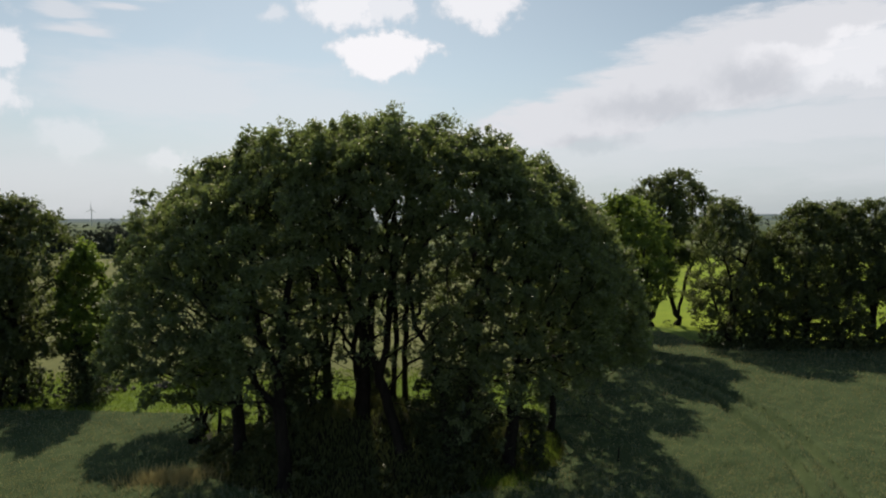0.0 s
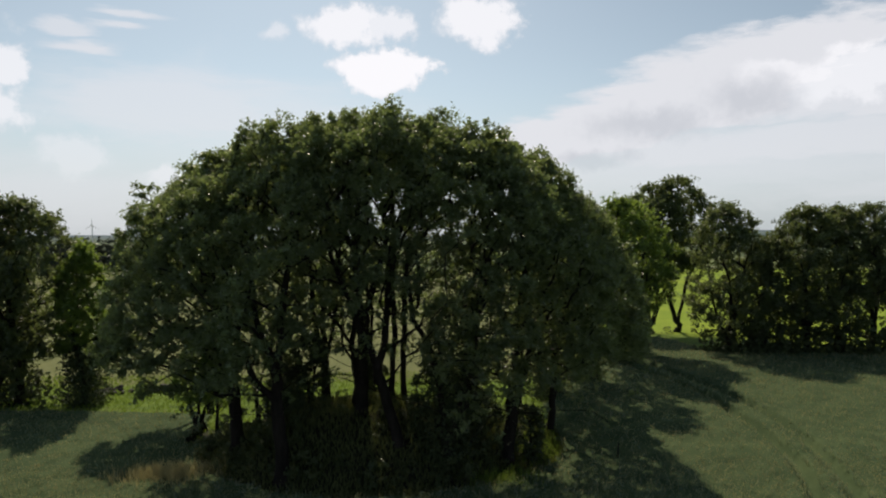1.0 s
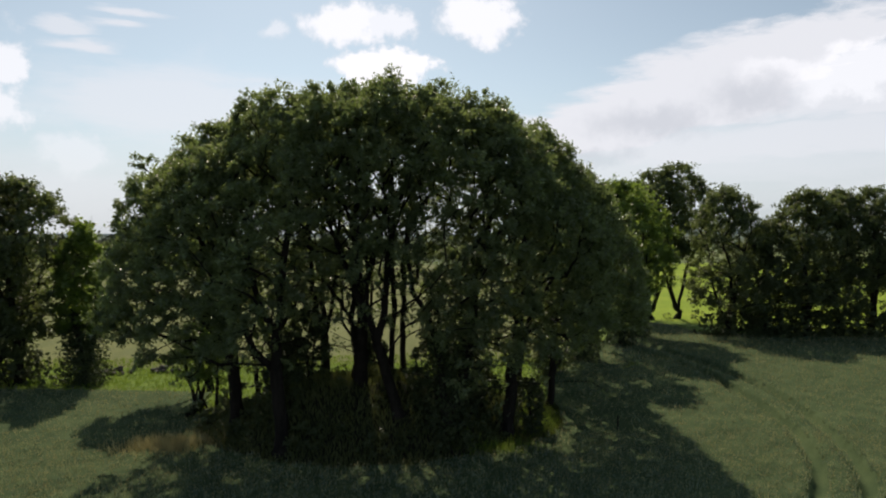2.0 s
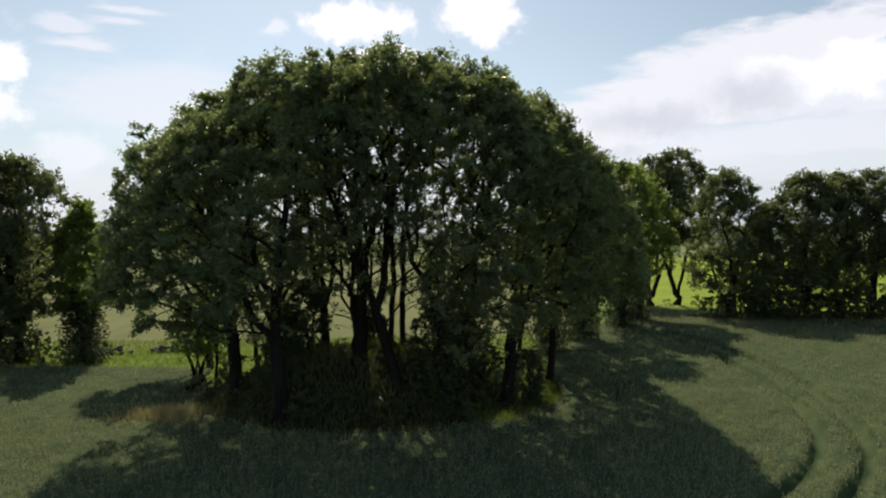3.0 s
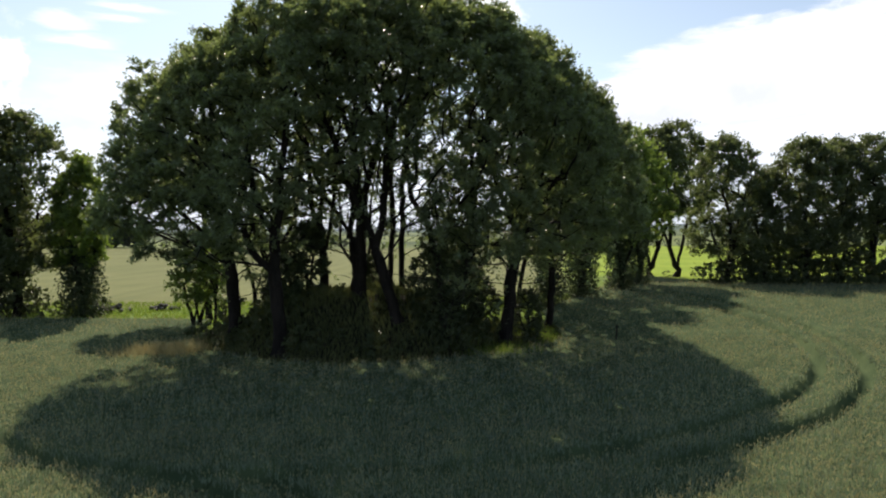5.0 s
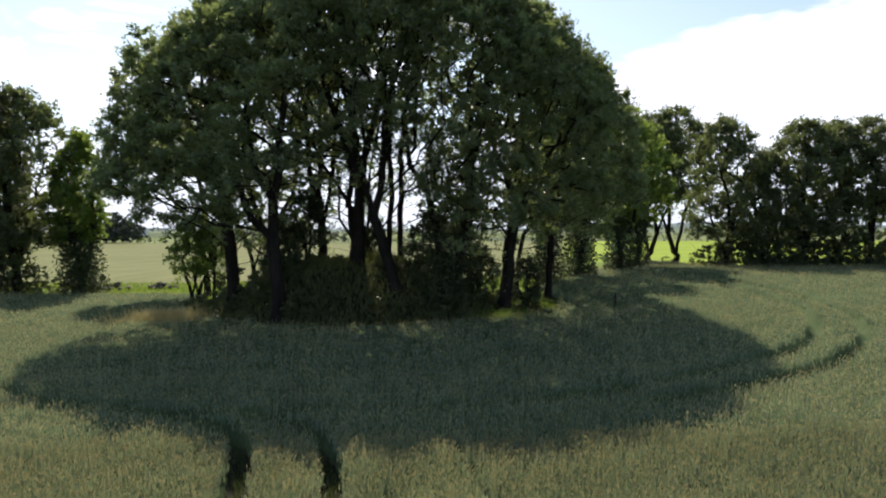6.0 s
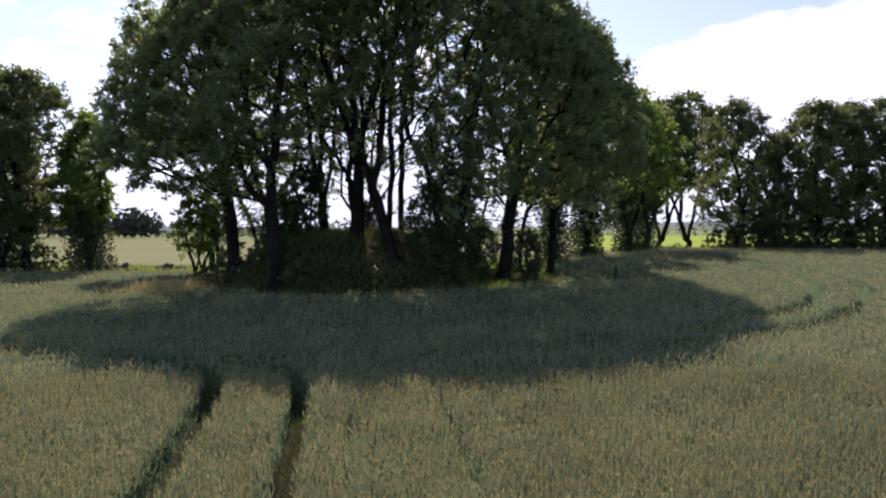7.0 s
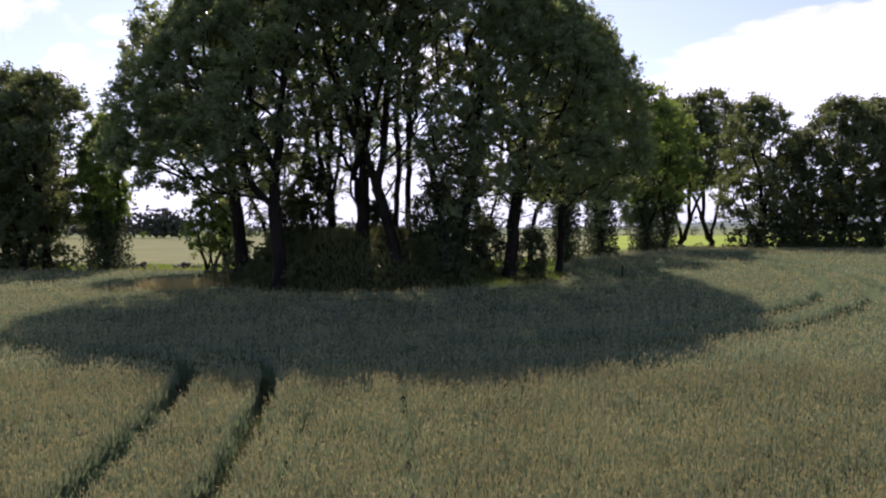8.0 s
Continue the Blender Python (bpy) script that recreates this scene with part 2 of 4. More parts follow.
    t.links.new(bump.outputs[0], b.inputs["Normal"])
    return finish(m, t, b.outputs[0])


GROUND = ground_material()

# ------------------------------------------------------------------ mesh helpers
rng = np.random.default_rng(7)


def quad_mesh(name, verts, quads, mats, which=None, smooth=False):
    me = bpy.data.meshes.new(name)
    verts, quads = np.asarray(verts, np.float32), np.asarray(quads, np.int32)
    me.vertices.add(len(verts))
    me.vertices.foreach_set("co", verts.ravel())
    me.loops.add(quads.size)
    me.loops.foreach_set("vertex_index", quads.ravel())
    me.polygons.add(len(quads))
    me.polygons.foreach_set("loop_start", np.arange(0, quads.size, 4, dtype=np.int32))
    for m in mats:
        me.materials.append(m)
    if which is not None:
        me.polygons.foreach_set("material_index", np.asarray(which, np.int32))
    me.polygons.foreach_set("use_smooth", np.full(len(quads), smooth))
    me.update(calc_edges=True)
    return me


def joined(sets):
    """Several (verts, quads) as one."""
    verts, quads, start = [], [], 0
    for v, q in sets:
        verts.append(v)
        quads.append(q + start)
        start += len(v)
    return np.concatenate(verts), np.concatenate(quads)


def unit(v):
    return v / np.maximum(np.linalg.norm(v, axis=-1, keepdims=True), 1e-9)


def kites(mid, along, across, belly=0.5):
    """Pointed leaf shapes, one a row: from mid along its length, and across at its belly."""
    n = len(mid)
    v = np.empty((n, 4, 3))
    v[:, 0], v[:, 2] = mid, mid + along
    v[:, 1], v[:, 3] = mid + along * belly + across, mid + along * belly - across
    return v.reshape(-1, 3), np.arange(4 * n).reshape(n, 4)


def leaves(points, size, flat=0.35):
    """Leaves at the points, turned at random, folded a little along the middle."""
    n = len(points)
    up = unit(rng.normal(size=(n, 3)) + (0, 0, flat * 2))
    along = unit(np.cross(up, rng.normal(size=(n, 3))))
    across = np.cross(up, along)
    s = (size * rng.uniform(0.7, 1.35, n))[:, None]
    v, q = kites(points - along * s * 0.5, along * s, across * s * 0.36, 0.55)
    v = v.reshape(n, 4, 3)
    v[:, 1] += up * s * 0.10
    v[:, 3] += up * s * 0.10
    return v.reshape(-1, 3), q


def tube(path, radii, sides):
    path, n = np.asarray(path), len(path)
    way = unit(np.gradient(path, axis=0))
    side = np.cross(way, (0.31, 0.95, 0.05))
    side = unit(side)
    other = np.cross(way, side)
    a = np.linspace(0, 2 * math.pi, sides, endpoint=False)
    ring = side[:, None] * np.cos(a)[None, :, None] + other[:, None] * np.sin(a)[None, :, None]
    v = (path[:, None] + ring * np.asarray(radii)[:, None, None]).reshape(-1, 3)
    i, j = np.meshgrid(np.arange(n - 1), np.arange(sides), indexing="ij")
    k = (j + 1) % sides
    q = np.stack([i * sides + j, i * sides + k, (i + 1) * sides + k, (i + 1) * sides + j], -1).reshape(-1, 4)
    return v, q


def part(name, me, parent, label=""):
    ob = new(name, me)
    ob.parent = parent
    if label:
        ob["label"] = label
    return ob


# ------------------------------------------------------------------ the lie of the land
def ease(v, lo, hi):
    s = np.clip((np.asarray(v, float) - lo) / (hi - lo), 0, 1)
    return s * s * (3 - 2 * s)


def mound_part(x, y):
    r2 = ((x + 6.0) / 13.0) ** 2 + ((y - 53.5) / 9.5) ** 2
    return 1 - ease(np.sqrt(r2), 0.2, 1.0)


def lie(x, y):
    """The height of the bare ground."""
    x, y = np.asarray(x, float), np.asarray(y, float)
    z = -0.25 + 0.025 * (np.clip(y, -60, 70) - 18) + 0.02 * np.clip(x, -30, 30)
    z = z - 0.6 * ease(y, 75, 160)
    z = z + 3.8 * mound_part(x, y) + 0.15 * mound_part(x, y) * (np.sin(x * 1.3 + 0.6 * y) + np.sin(y * 1.7 - 0.5 * x))
    far = ease(y, 1200, 2800)
    z = z + far * 30 * np.exp(-((x / np.maximum(y, 1) - 0.43) / 0.22) ** 2) + far * 8 * np.exp(-((x / np.maximum(y, 1) + 0.5) / 0.3) ** 2)
    return z


def spaced(near, far, step):
    """Grid lines that widen away from the middle stretch."""
    mid = list(np.arange(near[0], near[1] + step, step))
    lo, hi, s = mid[0], mid[-1], step
    left, right = [], []
    while lo > far[0] or hi < far[1]:
        s *= 1.22
        lo, hi = lo - s, hi + s
        left.append(lo)
        right.append(hi)
    return np.array(left[::-1] + mid + right)


gx, gy = spaced((-60, 75), (-4000, 4000), 1.2), spaced((0, 120), (-4000, 4000), 1.2)
X, Y = np.meshgrid(gx, gy, indexing="ij")
verts = np.stack([X, Y, lie(X, Y)], -1).reshape(-1, 3)
i, j = np.meshgrid(np.arange(len(gx) - 1), np.arange(len(gy) - 1), indexing="ij")
quads = np.stack([i * len(gy) + j, (i + 1) * len(gy) + j, (i + 1) * len(gy) + j + 1, i * len(gy) + j + 1], -1).reshape(-1, 4)
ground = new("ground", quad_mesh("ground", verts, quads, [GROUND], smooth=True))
tagged(ground, "gently rolling farmland with grass verges and distant crop fields", "ground", kind="structure")


# ------------------------------------------------------------------ the crop
def curve_points(rows, step=0.25):
    p = np.array(rows, float)
    p = np.concatenate([[2 * p[0] - p[1]], p, [2 * p[-1] - p[-2]]])
    out = []
    for k in range(1, len(p) - 2):
        n = max(2, int(np.linalg.norm(p[k + 1] - p[k]) / step))
        s = np.linspace(0, 1, n, endpoint=False)[:, None]
        a, b, c, d = p[k - 1], p[k], p[k + 1], p[k + 2]
        out.append(0.5 * (2 * b + (c - a) * s + (2 * a - 5 * b + 4 * c - d) * s**2 + (3 * b - a - 3 * c + d) * s**3))
    return np.concatenate(out)


# wheel tracks: round the copse, and from the near side of the field into the ring
TRACKS = [
    [(-30, 47), (-25, 38), (-20, 31.8), (-15, 27.7), (-10, 25.9), (-7, 25.6)],
    [(4, 26.4), (7.1, 27.6), (10, 29.2), (13.2, 31.5), (16.8, 34.5), (19.5, 37.6), (21.7, 41.2), (23.3, 45.6), (24.4, 50.5), (24.8, 56.7), (24.8, 62), (24.4, 69), (22.4, 78), (21, 84)],
    [(8, 25.6), (11.3, 27.4), (14.5, 29.5), (18, 32.2), (21.6, 36.4), (23.8, 40.2), (25.3, 44.4), (26.5, 49.6), (27.2, 54.8), (27.4, 62), (26.7, 69), (24.6, 80), (23.8, 84)],
    [(-2.1, 4), (-3.1, 8), (-4.05, 12.3), (-4.45, 14.6), (-4.95, 17.6), (-5.55, 20.6), (-6.5, 23), (-9, 24.9), (-13, 26.6)],
    [(3.4, 4), (2.7, 8), (2.1, 11.8), (1.7, 14.8), (1.2, 18.2), (0.6, 21.5)],
    [(-0.1, 4), (-0.8, 8), (-1.55, 12.3), (-1.95, 14.6), (-2.45, 17.6), (-3.05, 20.8), (-4.4, 23.6), (-7, 25.2)],
    [(-7, 25.6), (-3, 25.5), (0, 25.7), (4, 26.4)],
    [(0.2, 9), (-0.3, 12), (-0.75, 15), (-1.15, 18.2)],
]
TRACK_POINTS = [curve_points(t, 0.12) for t in TRACKS]
NARROW = [-0.06, -0.12, -0.12, -0.06, 0.21, 0.02, 0.04, 0.22]


def track_gap(x, y):
    """How far each point lies from the nearest wheel track."""
    x, y = np.ravel(x), np.ravel(y)
    best = np.full(len(x), 9.0)
    for pts, less in zip(TRACK_POINTS, NARROW):
        (x0, y0), (x1, y1) = pts.min(0) - 1.5, pts.max(0) + 1.5
        near = np.nonzero((x > x0) & (x < x1) & (y > y0) & (y < y1))[0]
        for k in range(0, len(near), 4000):
            idx = near[k:k + 4000]
            d = np.sqrt(((x[idx, None] - pts[None, :, 0]) ** 2 + (y[idx, None] - pts[None, :, 1]) ** 2).min(1))
            best[idx] = np.minimum(best[idx], d + less)
    return best


FIELD_X, FIELD_Y = [-120, -34, -14, 2, 10, 14, 24, 31, 34, 58, 90, 140], [70, 66, 63, 64, 66, 77, 98, 110, 92, 89, 86, 80]


def in_crop(x, y):
    x, y = np.ravel(x), np.ravel(y)
    copse = np.sqrt(((x + 4.4) / 13.4) ** 2 + ((y - 54.5) / 10.2) ** 2)
    return (y < np.interp(x, FIELD_X, FIELD_Y)) & (copse > 1.0) & ~((x > -20) & (x < 9) & (y > 56))


def swell(x, y, scale, seed):
    """Cheap smooth unevenness between -1 and 1."""
    a = np.random.default_rng(seed).uniform(0, 6.28, (6, 2))
    s = sum(np.sin((x * np.cos(p) + y * np.sin(p)) / scale * (1 + 0.4 * k) + q) for k, (p, q) in enumerate(a))
    return s / 3.0


def crop_height(x, y):
    return 0.88 + 0.05 * swell(x, y, 1.7, 3) + 0.04 * swell(x, y, 0.6, 4) + 0.05 * swell(x, y, 6.0, 5)


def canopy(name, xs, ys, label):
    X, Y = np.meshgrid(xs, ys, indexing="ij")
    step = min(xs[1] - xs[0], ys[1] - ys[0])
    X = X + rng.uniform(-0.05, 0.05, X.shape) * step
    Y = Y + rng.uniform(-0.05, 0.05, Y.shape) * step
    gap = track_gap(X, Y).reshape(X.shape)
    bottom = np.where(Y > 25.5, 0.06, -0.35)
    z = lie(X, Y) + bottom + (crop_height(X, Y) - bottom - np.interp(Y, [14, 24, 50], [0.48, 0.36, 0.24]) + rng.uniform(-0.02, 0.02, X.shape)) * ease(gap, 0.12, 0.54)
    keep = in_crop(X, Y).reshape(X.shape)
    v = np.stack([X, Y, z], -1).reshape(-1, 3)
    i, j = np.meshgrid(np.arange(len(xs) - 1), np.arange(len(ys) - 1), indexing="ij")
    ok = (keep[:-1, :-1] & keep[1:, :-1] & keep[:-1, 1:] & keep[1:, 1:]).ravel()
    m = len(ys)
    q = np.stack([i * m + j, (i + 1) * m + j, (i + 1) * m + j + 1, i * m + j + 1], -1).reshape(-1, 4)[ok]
    ob = new(name, quad_mesh(name, v, q, [CANOPY_SHADE], smooth=True))
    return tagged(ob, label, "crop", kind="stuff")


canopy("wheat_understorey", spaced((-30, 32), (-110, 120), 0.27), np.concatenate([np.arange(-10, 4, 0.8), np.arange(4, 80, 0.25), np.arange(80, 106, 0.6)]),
       "dark green sheet standing in for the shaded lower wheat")


def stalks(x, y, ear_long, ear_wide, full):
    """Wheat: ear, stem and a leaf at each place, as quads with a material for each."""
    n = len(x)
    z0 = lie(x, y)
    h = crop_height(x, y) * rng.uniform(0.86, 1.1, n)
    lean = np.stack([rng.normal(0.02, 0.13, n), rng.normal(-0.03, 0.13, n), np.ones(n)], -1)
    foot = np.stack([x, y, z0 + 0.5 * h], -1)
    neck = foot + unit(lean) * (h * 0.5 - ear_long * 0.5)[:, None]
    bow = unit(lean + rng.normal(0, 0.3, (n, 3)) * (1, 1, 0.2)) * (ear_long * rng.uniform(0.75, 1.2, n))[:, None]
    turn = rng.uniform(0, math.pi, n)
    side = np.stack([np.cos(turn), np.sin(turn), np.zeros(n)], -1)
    cross = np.stack([-np.sin(turn), np.cos(turn), np.zeros(n)], -1)
    w = np.asarray(ear_wide * rng.uniform(0.7, 1.2, n))[:, None]
    sets, mats = [kites(neck, bow, side * w, 0.45)], [np.zeros(n)]
    if full:
        sets.append(kites(neck, bow, cross * w, 0.45))
        mats.append(np.zeros(n))
        sets.append(kites(foot, neck - foot, side * 0.007, 0.5))
        mats.append(np.ones(n))
    for k in range(2):
        tall = 0.25 + 2.4 * ear_wide
        blade = unit(np.stack([rng.normal(0, 0.26, n), rng.normal(0, 0.26, n), np.ones(n)], -1)) * (tall * rng.uniform(0.7, 1.25, n))[:, None]
        spin = rng.uniform(0, math.pi, n)
        flat = np.stack([np.cos(spin), np.sin(spin), np.zeros(n)], -1)
        start = neck - (0, 0, 1.0) * (tall * rng.uniform(0.95, 1.35, n))[:, None] + rng.normal(0, 1, (n, 3)) * (ear_wide * 2)[:, None] * (1, 1, 0)
        sets.append(kites(start, blade, flat * np.maximum(0.011, ear_wide * 1.2)[:, None], 0.4))
        mats.append(np.ones(n))
    v, q = joined(sets)
    return v, q, np.concatenate(mats)


def sow(x0, x1, y0, y1, per_m2):
    """Places in a stretch of the field, clear of the tracks."""
    n = int((x1 - x0) * (y1 - y0) * per_m2)
    x, y = rng.uniform(x0, x1, n), rng.uniform(y0, y1, n)
    ok = in_crop(x, y)
    x, y = x[ok], y[ok]
    gap = track_gap(x, y)
    ok = gap > rng.uniform(0.26, 0.37, len(x))
    return x[ok], y[ok]


def crop_stuff(name, zones, label):
    sets, mats = [], []
    for x0, x1, y0, y1, per, ear, wide, full in zones:
        x, y = sow(x0, x1, y0, y1, per)
        v, q, m = stalks(x, y, np.full(len(x), ear), np.full(len(x), wide), full)
        sets.append((v, q))
        mats.append(m)
    v, q = joined(sets)
    ob = new(name, quad_mesh(name, v, q, [WHEAT_EAR, WHEAT_BLADE], np.concatenate(mats)))
    return tagged(ob, label, "wheat", kind="stuff")


crop_stuff("wheat", [(-10, 11, 9, 15, 185, 0.095, 0.0115, True), (-15, 16, 15, 22, 115, 0.11, 0.013, True), (-24, 26, 22, 32, 50, 0.12, 0.015, False),
                     (-34, 40, 32, 50, 24, 0.12, 0.022, False), (-48, 58, 50, 104, 9.0, 0.13, 0.034, False),
                     (-34, -10, 9, 15, 11, 0.12, 0.03, False), (11, 34, 9, 15, 11, 0.12, 0.03, False), (-34, -15, 15, 22, 11, 0.12, 0.03, False), (16, 36, 15, 22, 11, 0.12, 0.03, False),
                     (-46, -24, 22, 32, 11, 0.12, 0.03, False), (26, 46, 22, 32, 11, 0.12, 0.03, False), (-34, 34, -9, 9, 5, 0.12, 0.034, False)],
           "tall unripe wheat with pale green-gold ears standing in the field")


# ------------------------------------------------------------------ trees
class Limbs:
    """A tree's woody frame: points, each with the one that it grew from."""

    def __init__(self):
        self.at, self.back, self.run = [], [], []

    def add(self, p, back):
        self.at.append(np.asarray(p, float))
        self.back.append(back)
        self.run.append(0.0 if back < 0 else self.run[back] + float(np.linalg.norm(self.at[-1] - self.at[back])))
        return len(self.at) - 1

    def grow_to(self, target, start, wobble=0.10, step=0.9):
        a, b = self.at[start], np.asarray(target, float)
        d = float(np.linalg.norm(b - a))
        n = max(1, int(round(d / step)))
        sag = rng.normal(0, wobble * d, 3) * (1, 1, 0.5) + (0, 0, 0.06 * d)
        k = start
        for s in range(1, n + 1):
            f = s / n
            p = a + (b - a) * f + sag * (4 * f * (1 - f)) * 0.5 + (rng.normal(0, 0.05, 3) if s < n else 0)
            k = self.add(p, k)
        return k

    def connect(self, targets, thrift=0.45):
        heart = self.at[-1]
        order = np.argsort(np.linalg.norm(targets - heart, axis=1))
        ends = []
        for i in order:
            p = targets[i]
            at, run = np.array(self.at), np.array(self.run)
            d = np.linalg.norm(at - p, axis=1)
            cost = d + thrift * run + np.where(at[:, 2] > p[2] + 0.8, 6.0, 0.0) + np.where(at[:, 2] < self.clear, 8.0, 0.0)
            ends.append(self.grow_to(p, int(np.argmin(cost))))
        return order, ends

    def radii(self, tip, power=2.08):
        n = len(self.at)
        load = np.zeros(n)
        kids = np.zeros(n, int)
        for k in range(n - 1, -1, -1):
            if kids[k] == 0:
                load[k] = 1.0
            if self.back[k] >= 0:
                load[self.back[k]] += load[k]
                kids[self.back[k]] += 1
        return tip * load ** (1 / power), load

    def wood(self, tip, flare=1.5):
        r, load = self.radii(tip)
        n = len(self.at)
        heir = np.full(n, -1)
        for k in range(n):
            b = self.back[k]
            if b >= 0 and (heir[b] < 0 or load[k] > load[heir[b]]):
                heir[b] = k
        sets = []
        for k in range(n):
            b = self.back[k]
            if b >= 0 and heir[b] == k:
                continue
            chain = ([b] if b >= 0 else []) + [k]
            while heir[chain[-1]] >= 0:
                chain.append(heir[chain[-1]])
            if len(chain) < 2:
                continue
            pts, rad = np.array([self.at[c] for c in chain]), np.array([r[c] for c in chain])
            if b >= 0:
                rad[0] = rad[1]
            else:
                rad[0] *= flare
                rad[1] *= 1 + (flare - 1) * 0.3
            rad[-1] *= 0.5
            thick = rad.max()
            sets.append(tube(pts, rad, 9 if thick > 0.2 else 6 if thick > 0.07 else 4 if thick > 0.03 else 3))
        return joined(sets)


def clump(mid, count, spread):
    """Leaves round a branch end: a tuft of short sprays, each with its leaves along a twig."""
    sprays = max(2, count // 13)
    way = unit(rng.normal(size=(sprays, 3)) + (0, 0, 0.25)) * (spread * rng.uniform(0.45, 1.3, sprays))[:, None] * (1, 1, 0.8)
    which = rng.integers(0, sprays, count)
    along = rng.uniform(0.12, 1.0, count) ** 0.75
    return mid + way[which] * along[:, None] + rng.normal(0, 0.13 * min(spread, 1.2), (count, 3))


def make_tree(name, at, limbs, targets, rich, leaf, leaf_size, tip, label, category, group="", extra=None, loose=1.0):
    """A tree at a place of the ground from its frame (in the tree's own metres) and the tips that bear leaves."""
    order, ends = limbs.connect(targets)
    wood = limbs.wood(tip)
    bits = []
    for i in range(len(targets)):
        if not rich[i]:
            continue
        bits.append(clump(targets[i], max(6, int(rich[i] * rng.uniform(0.45, 1.55))), loose * rng.uniform(0.5, 0.95)))
    v, q = leaves(np.concatenate(bits), leaf_size)
    root = new(name)
    root.location = (at[0], at[1], float(lie(at[0], at[1])) - 0.12)
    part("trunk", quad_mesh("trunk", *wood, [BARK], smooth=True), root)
    part("crown", quad_mesh("crown", v, q, [leaf]), root)
    if extra is not None:
        part("ivy", quad_mesh("ivy", *leaves(extra, min(leaf_size, 0.26)), [IVY_LEAF]), root, "dark ivy clinging to the trunk")
    return tagged(root, label, category, group)


# the outline of the copse's roof of leaves, by distance across, and its fall to front and back
ROOF_X = [-22.8, -22.0, -20.8, -18.6, -16, -13.6, -11.6, -8.5, -5.4, -1.5, 3.1, 5.5, 7.2, 9.1, 10.8, 12.2, 13.4, 14.4]
ROOF_Z = [11.5, 18.7, 21.1, 22.2, 23.4, 23.8, 24.8, 25.7, 26.2, 26.0, 24.8, 23.8, 22.7, 21.5, 19.8, 18.2, 17.0, 11]


def roof(x, y):
    back = 52.0 + 3.5 * np.clip((-12.0 - np.asarray(x)) / 7.0, 0, 1) + 1.6 * np.clip((np.asarray(x) - 3.0) / 6.0, 0, 1)
    v = np.abs((np.asarray(y) - back) / 13.0).clip(0, 1)
    x = -4.4 + (x + 4.4) * (1 + np.where(np.asarray(x) > 0, 0.026, 0.014) * np.clip(50 - np.asarray(y), 0, 12))
    return np.interp(x, ROOF_X, ROOF_Z, left=0, right=0) * (1 - v**3.0) ** (1 / 3.0)


FLOOR_X = [-23, -21, -19.5, -18, -16.3, -14, -12, -8.4, -4.7, -2.8, -1.0, 0.5, 3, 6.5, 9, 12, 15]
FLOOR_Z = [10.0, 9.3, 8.4, 7.8, 7.2, 7.0, 8.6, 10.6, 12.2, 12.4, 10.2, 6.2, 6.4, 8.0, 8.2, 9.0, 10.5]


